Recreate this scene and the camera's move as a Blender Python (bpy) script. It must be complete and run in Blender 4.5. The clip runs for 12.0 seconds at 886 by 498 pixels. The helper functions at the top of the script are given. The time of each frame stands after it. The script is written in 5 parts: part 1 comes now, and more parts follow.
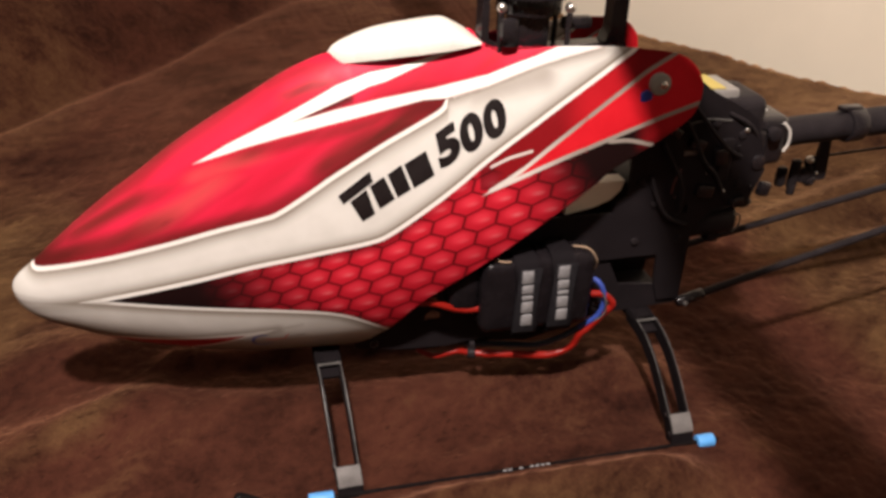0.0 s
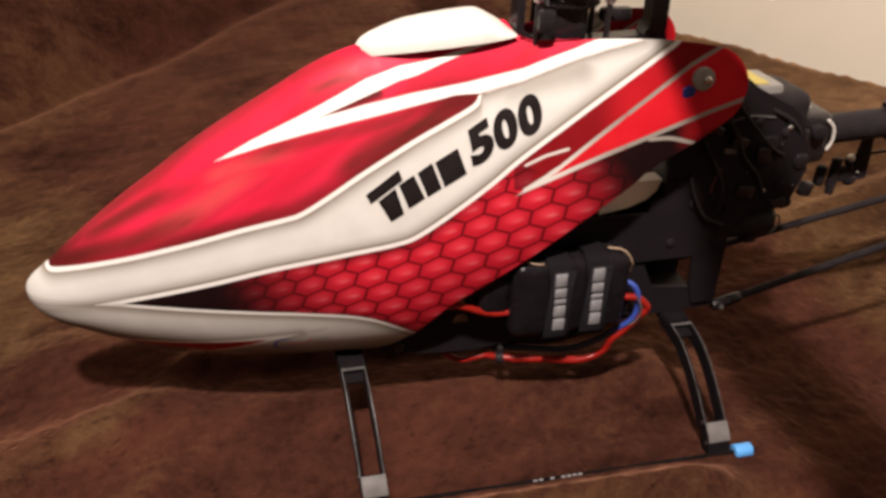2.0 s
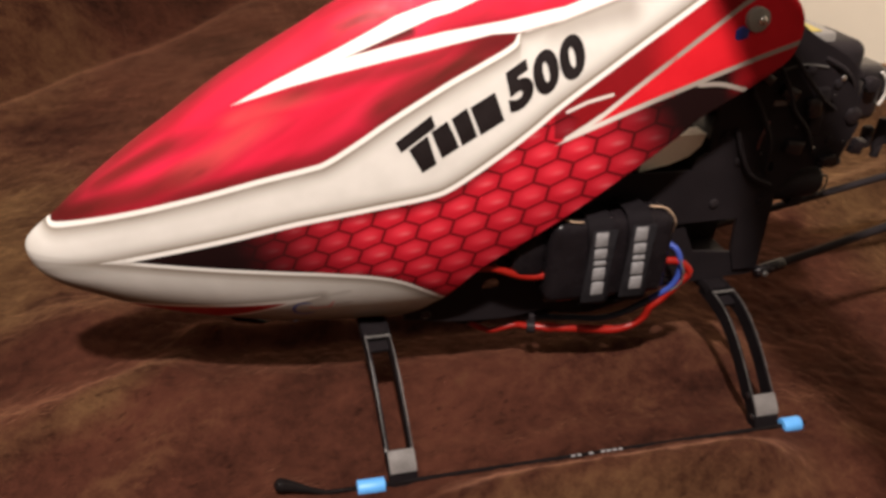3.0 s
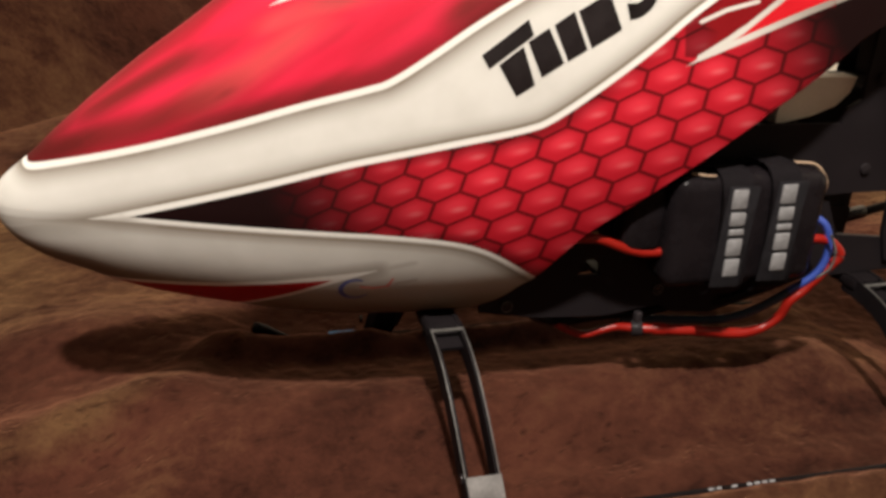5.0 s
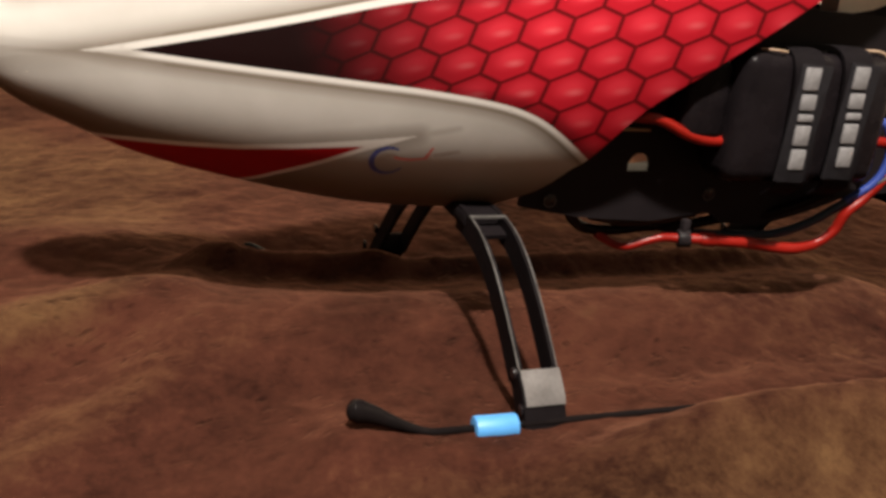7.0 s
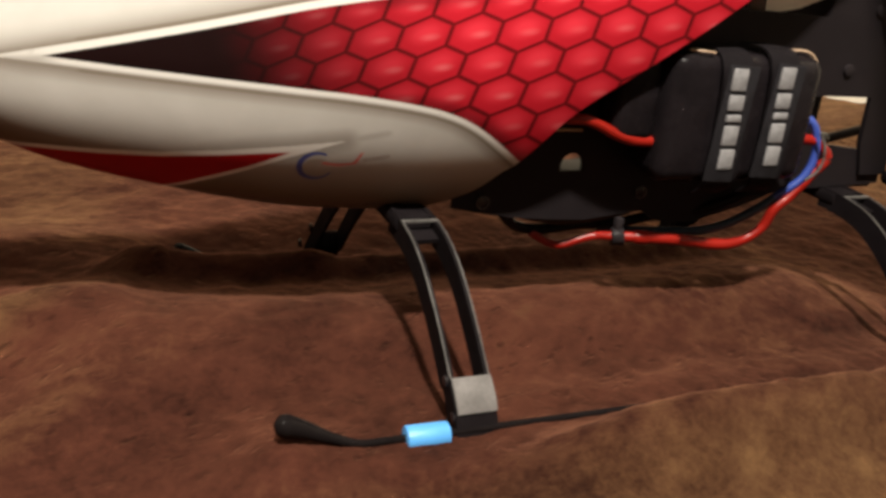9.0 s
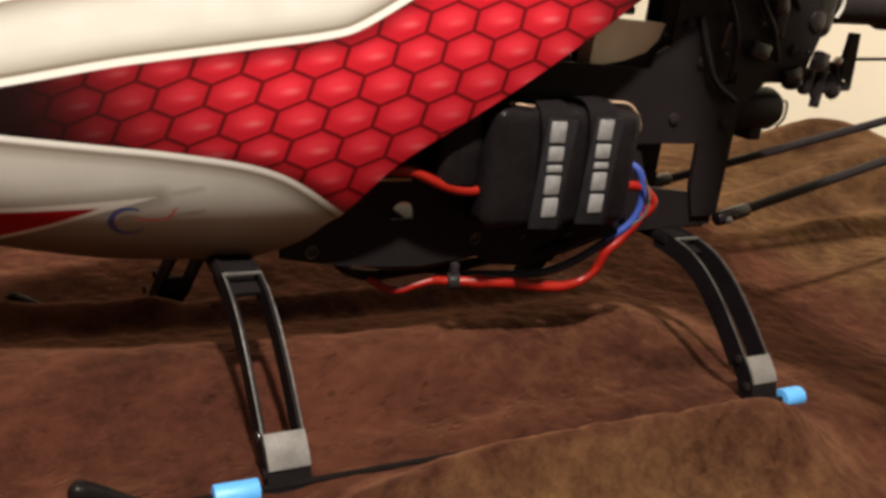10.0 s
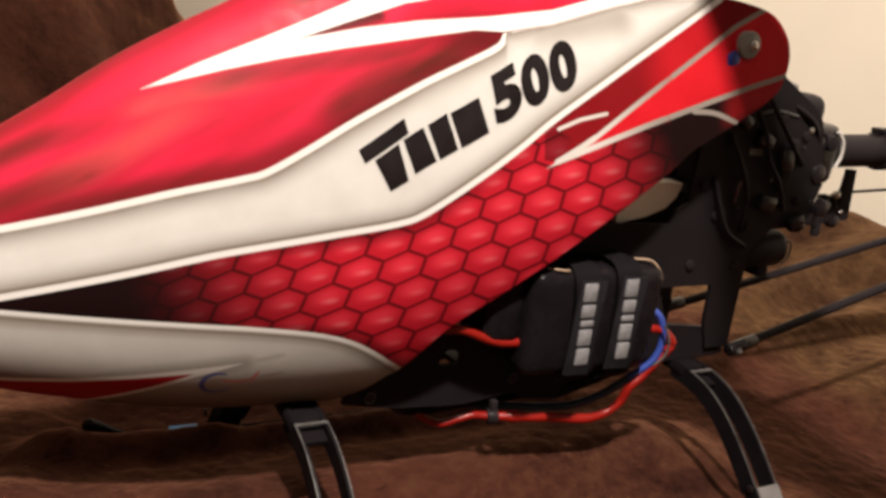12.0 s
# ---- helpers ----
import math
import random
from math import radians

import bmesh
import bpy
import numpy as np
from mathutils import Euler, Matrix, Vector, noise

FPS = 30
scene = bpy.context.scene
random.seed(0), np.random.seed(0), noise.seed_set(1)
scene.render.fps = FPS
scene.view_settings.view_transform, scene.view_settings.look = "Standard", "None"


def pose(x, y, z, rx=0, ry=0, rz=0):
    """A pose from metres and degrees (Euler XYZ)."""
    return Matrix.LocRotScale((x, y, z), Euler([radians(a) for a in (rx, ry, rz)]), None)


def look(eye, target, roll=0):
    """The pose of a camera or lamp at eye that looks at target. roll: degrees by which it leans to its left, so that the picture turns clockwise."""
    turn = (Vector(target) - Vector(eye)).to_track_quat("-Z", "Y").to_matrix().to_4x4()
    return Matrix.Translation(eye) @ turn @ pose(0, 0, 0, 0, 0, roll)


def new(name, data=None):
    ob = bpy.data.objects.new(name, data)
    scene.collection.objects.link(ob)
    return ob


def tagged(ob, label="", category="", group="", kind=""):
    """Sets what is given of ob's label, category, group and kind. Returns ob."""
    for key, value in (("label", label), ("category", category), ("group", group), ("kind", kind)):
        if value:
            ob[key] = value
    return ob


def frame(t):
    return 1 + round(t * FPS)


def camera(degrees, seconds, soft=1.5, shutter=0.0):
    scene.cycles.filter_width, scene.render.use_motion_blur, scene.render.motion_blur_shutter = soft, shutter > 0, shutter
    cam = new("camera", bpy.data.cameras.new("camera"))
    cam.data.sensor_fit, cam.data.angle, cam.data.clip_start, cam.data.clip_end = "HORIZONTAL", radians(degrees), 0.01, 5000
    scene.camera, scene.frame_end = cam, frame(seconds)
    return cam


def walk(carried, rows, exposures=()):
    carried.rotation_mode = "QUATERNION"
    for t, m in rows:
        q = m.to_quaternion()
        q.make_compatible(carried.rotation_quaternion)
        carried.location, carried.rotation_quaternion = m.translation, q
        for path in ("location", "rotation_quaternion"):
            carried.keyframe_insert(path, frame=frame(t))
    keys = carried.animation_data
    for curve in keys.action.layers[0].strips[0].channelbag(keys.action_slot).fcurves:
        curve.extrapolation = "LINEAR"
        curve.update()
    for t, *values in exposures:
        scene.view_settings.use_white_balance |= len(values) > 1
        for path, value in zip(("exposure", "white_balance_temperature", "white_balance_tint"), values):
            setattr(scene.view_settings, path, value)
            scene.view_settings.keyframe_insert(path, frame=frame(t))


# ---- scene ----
cam = camera(56.45, 12.0, soft=3.2, shutter=0.4)
PATH = [
    (0, (-0.03171, -0.35433, 0.30122), (0.08624, 0.06164, 0.05012), 2.512),
    (0.5, (-0.02529, -0.34852, 0.30878), (0.08729, 0.06639, 0.05348), 1.806),
    (1, (-0.02661, -0.34611, 0.30372), (0.09124, 0.06736, 0.04847), 2.605),
    (1.5, (-0.03227, -0.34101, 0.29927), (0.08134, 0.07542, 0.04692), 2.527),
    (2, (-0.03841, -0.33611, 0.29620), (0.07586, 0.07842, 0.04103), 2.599),
    (2.5, (-0.04465, -0.32980, 0.28222), (0.07040, 0.08300, 0.02462), 2.825),
    (3, (-0.05068, -0.32018, 0.26464), (0.06833, 0.09447, 0.01184), 2.875),
    (3.2, (-0.05900, -0.31200, 0.25900), (0.06225, 0.10225, 0.00675), 3.100),
    (4.8, (-0.06000, -0.26700, 0.19200), (0.06050, 0.17050, -0.01825), 2.100),
    (5, (-0.06272, -0.26621, 0.18059), (0.05829, 0.17718, -0.01630), 2.394),
    (5.5, (-0.07545, -0.25733, 0.14758), (0.06567, 0.18723, -0.03256), 4.320),
    (6, (-0.08733, -0.25235, 0.13163), (0.06359, 0.19126, -0.04283), 4.924),
    (6.5, (-0.08760, -0.24428, 0.12208), (0.06379, 0.19907, -0.05261), 4.416),
    (7, (-0.08684, -0.24592, 0.11692), (0.07299, 0.19747, -0.05001), 5.341),
    (7.2, (-0.09000, -0.24400, 0.11400), (0.07650, 0.19650, -0.05450), 6.700),
    (8.8, (-0.08237, -0.24213, 0.12301), (0.10154, 0.18498, -0.06072), 6.796),
    (9, (-0.08034, -0.24267, 0.12475), (0.10653, 0.18545, -0.05356), 5.912),
    (9.5, (-0.06242, -0.25049, 0.13355), (0.14755, 0.16613, -0.04629), 6.808),
    (10, (-0.05307, -0.25394, 0.13799), (0.17471, 0.16014, -0.02526), 7.003),
    (10.5, (-0.05524, -0.25800, 0.14765), (0.17640, 0.15832, -0.00407), 7.191),
    (11, (-0.05905, -0.26269, 0.16985), (0.17801, 0.15643, 0.03516), 6.536),
    (11.5, (-0.07008, -0.26490, 0.17991), (0.15930, 0.15533, 0.03568), 7.532),
    (12, (-0.08179, -0.25977, 0.18291), (0.14913, 0.16048, 0.04126), 7.626),
]
walk(cam, [(t, look(eye, target, roll)) for t, eye, target, roll in PATH], [
    (0.0, -0.03, 6500, 10), (3.2, -0.02, 6500, 8), (5.5, 0.03, 6420, 1), (6.5, 0.23, 6500, 3), (7.0, 0.28, 6550, 3), (9.0, 0.38, 6550, -1), (9.5, 0.34, 6650, -2), (11.0, 0.14, 6550, 4), (12.0, 0.05, 6550, 6)])

# ---- world, lamp and exposure ----
world = bpy.data.worlds.new("world")
scene.world = world
world.use_nodes = True
world.node_tree.nodes["Background"].inputs[0].default_value = (0.30, 0.24, 0.18, 1)
world.node_tree.nodes["Background"].inputs[1].default_value = 0.09
LAMP_AT = (-0.240, -0.490, 0.95)
BULBS = ((0.090, 0.005, 88.0), (-0.090, -0.005, 5.0))
for dx, dy, watts in BULBS:
    lamp_data = bpy.data.lights.new("pendant_bulb", "POINT")
    lamp_data.shadow_soft_size = 0.027
    lamp_data.energy, lamp_data.color = watts, (1.0, 0.88, 0.815)
    lamp = new("pendant_bulb", lamp_data)
    lamp.location = (LAMP_AT[0] + dx, LAMP_AT[1] + dy, LAMP_AT[2])


# ---- materials ----
class Nodes:
    """Short-hand to write a node material."""

    def __init__(self, name):
        self.mat = bpy.data.materials.new(name)
        self.mat.use_nodes = True
        self.tree = self.mat.node_tree
        self.bsdf = self.tree.nodes["Principled BSDF"]

    def add(self, kind):
        return self.tree.nodes.new(kind)

    def link(self, a, b):
        self.tree.links.new(a, b)

    def put(self, socket, value):
        if isinstance(value, bpy.types.NodeSocket):
            self.link(value, socket)
        else:
            socket.default_value = value

    def math(self, op, a, b=0.0, c=0.0):
        node = self.add("ShaderNodeMath")
        node.operation = op
        for i, v in enumerate((a, b, c)):
            self.put(node.inputs[i], v)
        return node.outputs[0]

    def ramp(self, value, lo, hi, a=0.0, b=1.0):
        node = self.add("ShaderNodeMapRange")
        for i, v in enumerate((value, lo, hi, a, b)):
            self.put(node.inputs[i], v)
        return node.outputs[0]

    def mix(self, f, a, b):
        node = self.add("ShaderNodeMix")
        node.data_type = "RGBA"
        self.put(node.inputs[0], f)
        self.put(node.inputs[6], a)
        self.put(node.inputs[7], b)
        return node.outputs[2]

    def attribute(self, name):
        node = self.add("ShaderNodeAttribute")
        node.attribute_name = name
        return node.outputs["Fac"]

    def place(self, scale=(1, 1, 1), turn=(0, 0, 0)):
        coord = self.add("ShaderNodeTexCoord")
        mapping = self.add("ShaderNodeMapping")
        mapping.vector_type = "TEXTURE"
        mapping.inputs["Scale"].default_value = [1 / v for v in scale]
        mapping.inputs["Rotation"].default_value = turn
        self.link(coord.outputs["Object"], mapping.inputs[0])
        return mapping.outputs[0]

    def noise(self, vector, scale, detail=4.0, rough=0.5, distortion=0.0):
        node = self.add("ShaderNodeTexNoise")
        self.link(vector, node.inputs["Vector"])
        for key, v in (("Scale", scale), ("Detail", detail), ("Roughness", rough), ("Distortion", distortion)):
            node.inputs[key].default_value = v
        return node.outputs[0]

    def bump(self, height, distance, strength=1.0):
        node = self.add("ShaderNodeBump")
        node.inputs["Strength"].default_value, node.inputs["Distance"].default_value = strength, distance
        self.link(height, node.inputs["Height"])
        self.link(node.outputs[0], self.bsdf.inputs["Normal"])

    def done(self, color, rough, metal=0.0, **more):
        self.put(self.bsdf.inputs["Base Color"], color)
        self.put(self.bsdf.inputs["Roughness"], rough)
        self.put(self.bsdf.inputs["Metallic"], metal)
        for key, v in more.items():
            self.put(self.bsdf.inputs[key.replace("_", " ")], v)
        return self.mat


def plain(name, color, rough, metal=0.0, vary=0.25, scale=120.0, bump=0.00012, **more):
    """A surface of one paint or stuff, with uneven tone and fine relief."""
    n = Nodes(name)
    p = n.place()
    fine, broad = n.noise(p, scale * 6, 5), n.noise(p, scale, 3)
    tone = n.math("ADD", n.math("MULTIPLY", fine, 0.4), n.math("MULTIPLY", broad, 0.6))
    dark = tuple(c * (1 - vary) for c in color[:3]) + (1,)
    light = tuple(min(c * (1 + vary), 1) for c in color[:3]) + (1,)
    n.bump(fine, bump)
    return n.done(n.mix(n.ramp(tone, 0.3, 0.7), dark, light), n.ramp(broad, 0.3, 0.7, rough * 0.8, min(rough * 1.25, 1)), metal, **more)


black_plastic = plain("black_plastic", (0.0170, 0.0138, 0.0150), 0.42, Specular_IOR_Level=0.06)
gloss_black = plain("gloss_black_plastic", (0.0130, 0.0106, 0.0118), 0.22, Specular_IOR_Level=0.40)
rubber = plain("black_rubber", (0.0068, 0.0054, 0.0055), 0.14, Specular_IOR_Level=0.07)
steel = plain("bright_steel", (0.62, 0.60, 0.57), 0.28, 1.0, 0.12)
pale_edge = plain("pale_grey_edge", (0.075, 0.070, 0.066), 0.42, 0.2, 0.75, 260.0)
grey_plate = plain("grey_plate", (0.135, 0.125, 0.121), 0.36, 0.1, 0.25, 160.0)
blue_silicone = plain("blue_silicone", (0.080, 0.288, 0.624), 0.45, 0, 0.1)
red_wire = plain("red_silicone_wire", (0.20, 0.007, 0.004), 0.35, 0, 0.2, Specular_IOR_Level=0.3)
blue_wire = plain("blue_silicone_wire", (0.025, 0.049, 0.238), 0.42, 0, 0.15)
deep_blue_wire = plain("dark_blue_wire", (0.010, 0.026, 0.052), 0.5, 0, 0.15)
pale_wire = plain("pale_tan_wire", (0.300, 0.205, 0.135), 0.5, 0, 0.15)
white_wire = plain("white_wire", (0.540, 0.510, 0.465), 0.45, 0, 0.08)
strap_grey = plain("woven_grey_strap", (0.0070, 0.0056, 0.0066), 0.7, 0, 0.25, 400.0, 0.0002, Specular_IOR_Level=0.05)
label_weave = plain("charcoal_label_weave", (0.0130, 0.0118, 0.0138), 0.75, 0, 0.35, 500.0, 0.0002, Specular_IOR_Level=0.1)
print_white = plain("worn_white_print", (0.20, 0.195, 0.20), 0.6, 0, 0.3, 500.0)
print_black = plain("black_print", (0.009, 0.006, 0.006), 0.45, 0, 0.3, Specular_IOR_Level=0.12)
print_blue = plain("faded_blue_print", (0.05, 0.06, 0.20), 0.4, 0, 0.2)
print_red = plain("faded_red_print", (0.45, 0.12, 0.10), 0.4, 0, 0.2)
print_grey = plain("faded_grey_print", (0.30, 0.26, 0.23), 0.4, 0, 0.2)
washer_grey = plain("grey_washer", (0.200, 0.190, 0.168), 0.5, 0, 0.15)
anodised_blue = plain("blue_anodised", (0.015, 0.03, 0.20), 0.35, 0.3, 0.2)
label_yellow = plain("yellow_label", (0.40, 0.31, 0.07), 0.4, 0, 0.15)
label_grey = plain("silver_grey_label", (0.24, 0.225, 0.21), 0.4, 0.2, 0.15)
brass = plain("worn_brass", (0.42, 0.33, 0.20), 0.35, 0.8, 0.15)
strut_black = plain("strut_black_plastic", (0.0078, 0.0062, 0.0069), 0.5, Specular_IOR_Level=0.04)
heat_shrink = plain("heat_shrink_sleeve", (0.0085, 0.0067, 0.0077), 0.26, 0, 0.3, Specular_IOR_Level=0.08)


def carbon_material():
    """Black carbon plate: a fine twill under clear gloss."""
    n = Nodes("carbon_plate")
    p = n.place((1, 1, 1), (0, radians(45), 0))
    check = n.add("ShaderNodeTexChecker")
    n.link(p, check.inputs["Vector"])
    check.inputs["Scale"].default_value = 700
    tone = n.mix(n.ramp(n.noise(p, 60), 0.3, 0.7), (0.0092, 0.0073, 0.0083, 1), (0.0130, 0.0104, 0.0117, 1))
    return n.done(n.mix(n.math("MULTIPLY", check.outputs["Fac"], 0.35), tone, (0.0125, 0.0101, 0.0113, 1)), n.ramp(check.outputs["Fac"], 0, 1, 0.4, 0.5), 0.0, Specular_IOR_Level=0.10)


carbon = carbon_material()


def canopy_material():
    """Airbrushed gel-coat: painted bands by their distance fields, honeycomb stencil, brushed streaks."""
    n = Nodes("airbrushed_canopy_paint")
    p = n.place()
    edge = 0.00020
    split = n.add("ShaderNodeSeparateXYZ")
    n.link(p, split.inputs[0])
    x, z = split.outputs[0], split.outputs[2]

    def inside(name, shift=0.0):
        return n.ramp(n.attribute(name), shift - edge, shift + edge)

    def soft(value, lo, hi, a=0.0, b=1.0):
        out = n.ramp(value, lo, hi, a, b)
        out.node.interpolation_type = "SMOOTHSTEP"
        return out

    def series(c0, cx, cz, cxx, cxz, czz):
        first = n.math("MULTIPLY_ADD", x, n.math("MULTIPLY_ADD", x, cxx, cx), c0)
        return n.math("MULTIPLY_ADD", z, n.math("ADD", n.math("MULTIPLY_ADD", z, czz, cz), n.math("MULTIPLY", x, cxz)), first)

    mottle = n.noise(p, 90, 4)
    brush = n.noise(n.place((20, 60, 190), (0, radians(-34), 0)), 1.0, 2, 0.5, 0.1)
    # white: a bright rim, then a grey line that fades inwards
    rim = n.attribute("rim")
    body = n.mix(n.ramp(mottle, 0.3, 0.7), (0.465, 0.443, 0.410, 1), (0.51, 0.488, 0.455, 1))
    white = n.mix(soft(rim, 0.0012, 0.0024), (0.60, 0.576, 0.54, 1), body)
    line = n.math("MULTIPLY", soft(rim, 0.00165, 0.0022), n.math("POWER", n.ramp(rim, 0.0020, 0.0085, 1, 0), 1.7))
    # shade holds airbrushed grey and the belly's painted-in underside shade
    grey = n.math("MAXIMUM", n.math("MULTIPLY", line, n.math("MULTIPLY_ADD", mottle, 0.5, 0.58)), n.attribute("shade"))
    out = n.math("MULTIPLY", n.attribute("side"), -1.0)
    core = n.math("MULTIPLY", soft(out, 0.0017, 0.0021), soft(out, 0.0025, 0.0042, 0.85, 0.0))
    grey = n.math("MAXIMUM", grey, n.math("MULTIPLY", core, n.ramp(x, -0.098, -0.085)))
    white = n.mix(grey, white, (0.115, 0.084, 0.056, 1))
    # red top with streaks drawn back from the nose
    haze = n.noise(n.place((12, 40, 70), (0, radians(-33), 0)), 1.0, 2)
    red = n.mix(n.ramp(haze, 0.35, 0.65), (0.43, 0.011, 0.031, 1), (0.57, 0.018, 0.054, 1))
    brushed = n.ramp(brush, 0.30, 0.62, 0.70, 1.0)
    red = n.mix(n.math("MULTIPLY", n.attribute("streak_pale"), brushed), red, (0.46, 0.105, 0.085, 1))
    red = n.mix(n.math("MULTIPLY", n.ramp(brush, 0.50, 0.74), 0.30), red, (0.17, 0.012, 0.010, 1))
    red = n.mix(n.math("MULTIPLY", n.attribute("streak_dark"), brushed), red, (0.075, 0.014, 0.009, 1))
    red = n.mix(n.attribute("top_dark"), red, (0.050, 0.006, 0.005, 1))
    # honeycomb side: skewed rows of cells, the nearer of two crossed lattices
    a = series(-0.248, 64.993, 29.557, -72.233, 54.111, 39.375)
    b = series(9.423, -16.757, -63.789, -81.202, 334.043, -319.121)
    px, py = n.math("MULTIPLY_ADD", b, 0.5, a), n.math("MULTIPLY", b, 0.8660254)

    def offset(value, shift, pitch):
        v = n.math("SUBTRACT", value, shift)
        return n.math("SUBTRACT", v, n.math("MULTIPLY", n.math("ROUND", n.math("DIVIDE", v, pitch)), pitch))

    ux, uy = offset(px, 0.0, 1.0), offset(py, 0.0, 1.7320508)
    vx, vy = offset(px, 0.5, 1.0), offset(py, 0.8660254, 1.7320508)

    def square(c, d):
        return n.math("MULTIPLY_ADD", c, c, n.math("MULTIPLY", d, d))

    pick = n.math("LESS_THAN", square(vx, vy), square(ux, uy))
    dx = n.math("MULTIPLY_ADD", pick, n.math("SUBTRACT", vx, ux), ux)
    dy = n.math("MULTIPLY_ADD", pick, n.math("SUBTRACT", vy, uy), uy)
    slant = n.math("MULTIPLY", dy, 0.8660254)
    reach = n.math("MAXIMUM", n.math("ABSOLUTE", dx), n.math("MAXIMUM", n.math("ABSOLUTE", n.math("MULTIPLY_ADD", dx, 0.5, slant)), n.math("ABSOLUTE", n.math("MULTIPLY_ADD", dx, -0.5, slant))))
    gap = n.math("SUBTRACT", 0.5, reach)
    spot = n.math("SQRT", square(n.math("DIVIDE", dx, 0.46), n.math("DIVIDE", n.math("ADD", dy, 0.08), 0.42)))
    # a pale highlight painted into each cell's colour
    glint = n.math("SQRT", square(n.math("DIVIDE", n.math("SUBTRACT", dx, 0.12), 0.28), n.math("DIVIDE", n.math("SUBTRACT", dy, 0.03), 0.15)))
    comb = n.mix(soft(spot, 0.15, 1.0, 0.85, 0.0), (0.36, 0.009, 0.019, 1), (0.53, 0.027, 0.045, 1))
    comb = n.mix(n.math("MULTIPLY", soft(glint, 0.0, 1.0, 0.50, 0.0), n.ramp(n.noise(p, 40, 2), 0.35, 0.65, 0.3, 1.0)), comb, (0.56, 0.15, 0.16, 1))
    comb = n.mix(soft(gap, 0.004, 0.080, 0.86, 0.0), comb, (0.035, 0.003, 0.003, 1))
    rear = n.mix(n.ramp(mottle, 0.3, 0.7), (0.41, 0.008, 0.014, 1), (0.47, 0.011, 0.018, 1))
    side = n.mix(n.ramp(n.attribute("rear"), -0.0015, 0.0015), comb, rear)
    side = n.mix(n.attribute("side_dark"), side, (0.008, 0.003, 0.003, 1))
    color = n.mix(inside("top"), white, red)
    color = n.mix(inside("zig"), color, (0.62, 0.595, 0.56, 1))
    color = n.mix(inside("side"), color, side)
    color = n.mix(inside("stripe"), color, n.mix(n.attribute("stripe_grey"), (0.50, 0.47, 0.43, 1), (0.22, 0.19, 0.165, 1)))
    color = n.mix(inside("belly_line"), color, (0.58, 0.55, 0.51, 1))
    color = n.mix(inside("belly"), color, (0.27, 0.006, 0.009, 1))
    return n.done(color, n.ramp(n.noise(p, 260, 3), 0.3, 0.7, 0.36, 0.44), 0.0, Specular_IOR_Level=0.07)


canopy_paint = canopy_material()


def fleece_material():
    """Brown plush: pile brushed this way and that, pressed into short creases in places."""
    n = Nodes("brown_plush")
    p = n.place()
    nap = n.noise(n.place((8, 14, 10), (0, 0, radians(25))), 1.0, 4, 0.55, 0.5)
    blot = n.noise(n.place((36, 60, 45), (0, 0, radians(25))), 1.0, 4, 0.6, 0.4)
    tuft = n.noise(p, 190, 4, 0.7, 0.3)
    pile = n.noise(p, 620, 3, 0.75)
    cells = n.add("ShaderNodeTexVoronoi")
    warp = n.add("ShaderNodeVectorMath")
    warp.operation = "MULTIPLY_ADD"
    n.link(n.noise(p, 120, 2).node.outputs["Color"], warp.inputs[0])
    warp.inputs[1].default_value = (1.6, 1.6, 1.6)
    n.link(n.place((165, 390, 110), (0, 0, radians(26))), warp.inputs[2])
    n.link(warp.outputs[0], cells.inputs["Vector"])
    cells.inputs["Scale"].default_value = 1.0
    some = n.add("ShaderNodeSeparateColor")
    n.link(cells.outputs["Color"], some.inputs[0])
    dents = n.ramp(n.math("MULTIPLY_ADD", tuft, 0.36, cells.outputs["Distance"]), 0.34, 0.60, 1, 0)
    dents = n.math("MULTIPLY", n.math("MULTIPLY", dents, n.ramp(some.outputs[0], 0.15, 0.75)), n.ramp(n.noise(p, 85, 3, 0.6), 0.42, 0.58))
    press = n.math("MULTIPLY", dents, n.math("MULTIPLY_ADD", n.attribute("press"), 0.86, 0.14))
    tone = n.math("ADD", n.math("MULTIPLY", nap, 0.36), n.math("ADD", n.math("MULTIPLY", blot, 0.26), n.math("ADD", n.math("MULTIPLY", tuft, 0.22), n.math("MULTIPLY", pile, 0.16))))
    color = n.mix(n.ramp(tone, 0.38, 0.57), (0.0108, 0.0035, 0.0025, 1), (0.0500, 0.0165, 0.0101, 1))
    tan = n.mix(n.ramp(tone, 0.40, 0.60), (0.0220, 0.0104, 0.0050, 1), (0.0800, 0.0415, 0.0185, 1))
    # tan stands for brushed nap and for lit patches painted into the colour
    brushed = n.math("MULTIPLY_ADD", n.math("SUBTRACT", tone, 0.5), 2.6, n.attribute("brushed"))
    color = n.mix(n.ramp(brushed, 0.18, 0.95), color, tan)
    # dents darkened in the colour too, imitating the shade inside them
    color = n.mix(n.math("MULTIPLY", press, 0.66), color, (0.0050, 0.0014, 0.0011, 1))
    height = n.math("ADD", n.math("MULTIPLY", blot, 0.8), n.math("ADD", n.math("MULTIPLY", tuft, 0.7), n.math("MULTIPLY", pile, 0.25)))
    n.bump(n.math("SUBTRACT", height, n.math("MULTIPLY", press, 1.2)), 0.0020, 0.36)
    tint = n.mix(n.ramp(brushed, 0.18, 0.95), (0.465, 0.218, 0.135, 1), (0.64, 0.385, 0.20, 1))
    return n.done(color, 0.9, 0.0, Sheen_Weight=n.ramp(tone, 0.38, 0.62, 0.42, 1.0), Sheen_Roughness=0.38, Sheen_Tint=tint, Specular_IOR_Level=0.04)


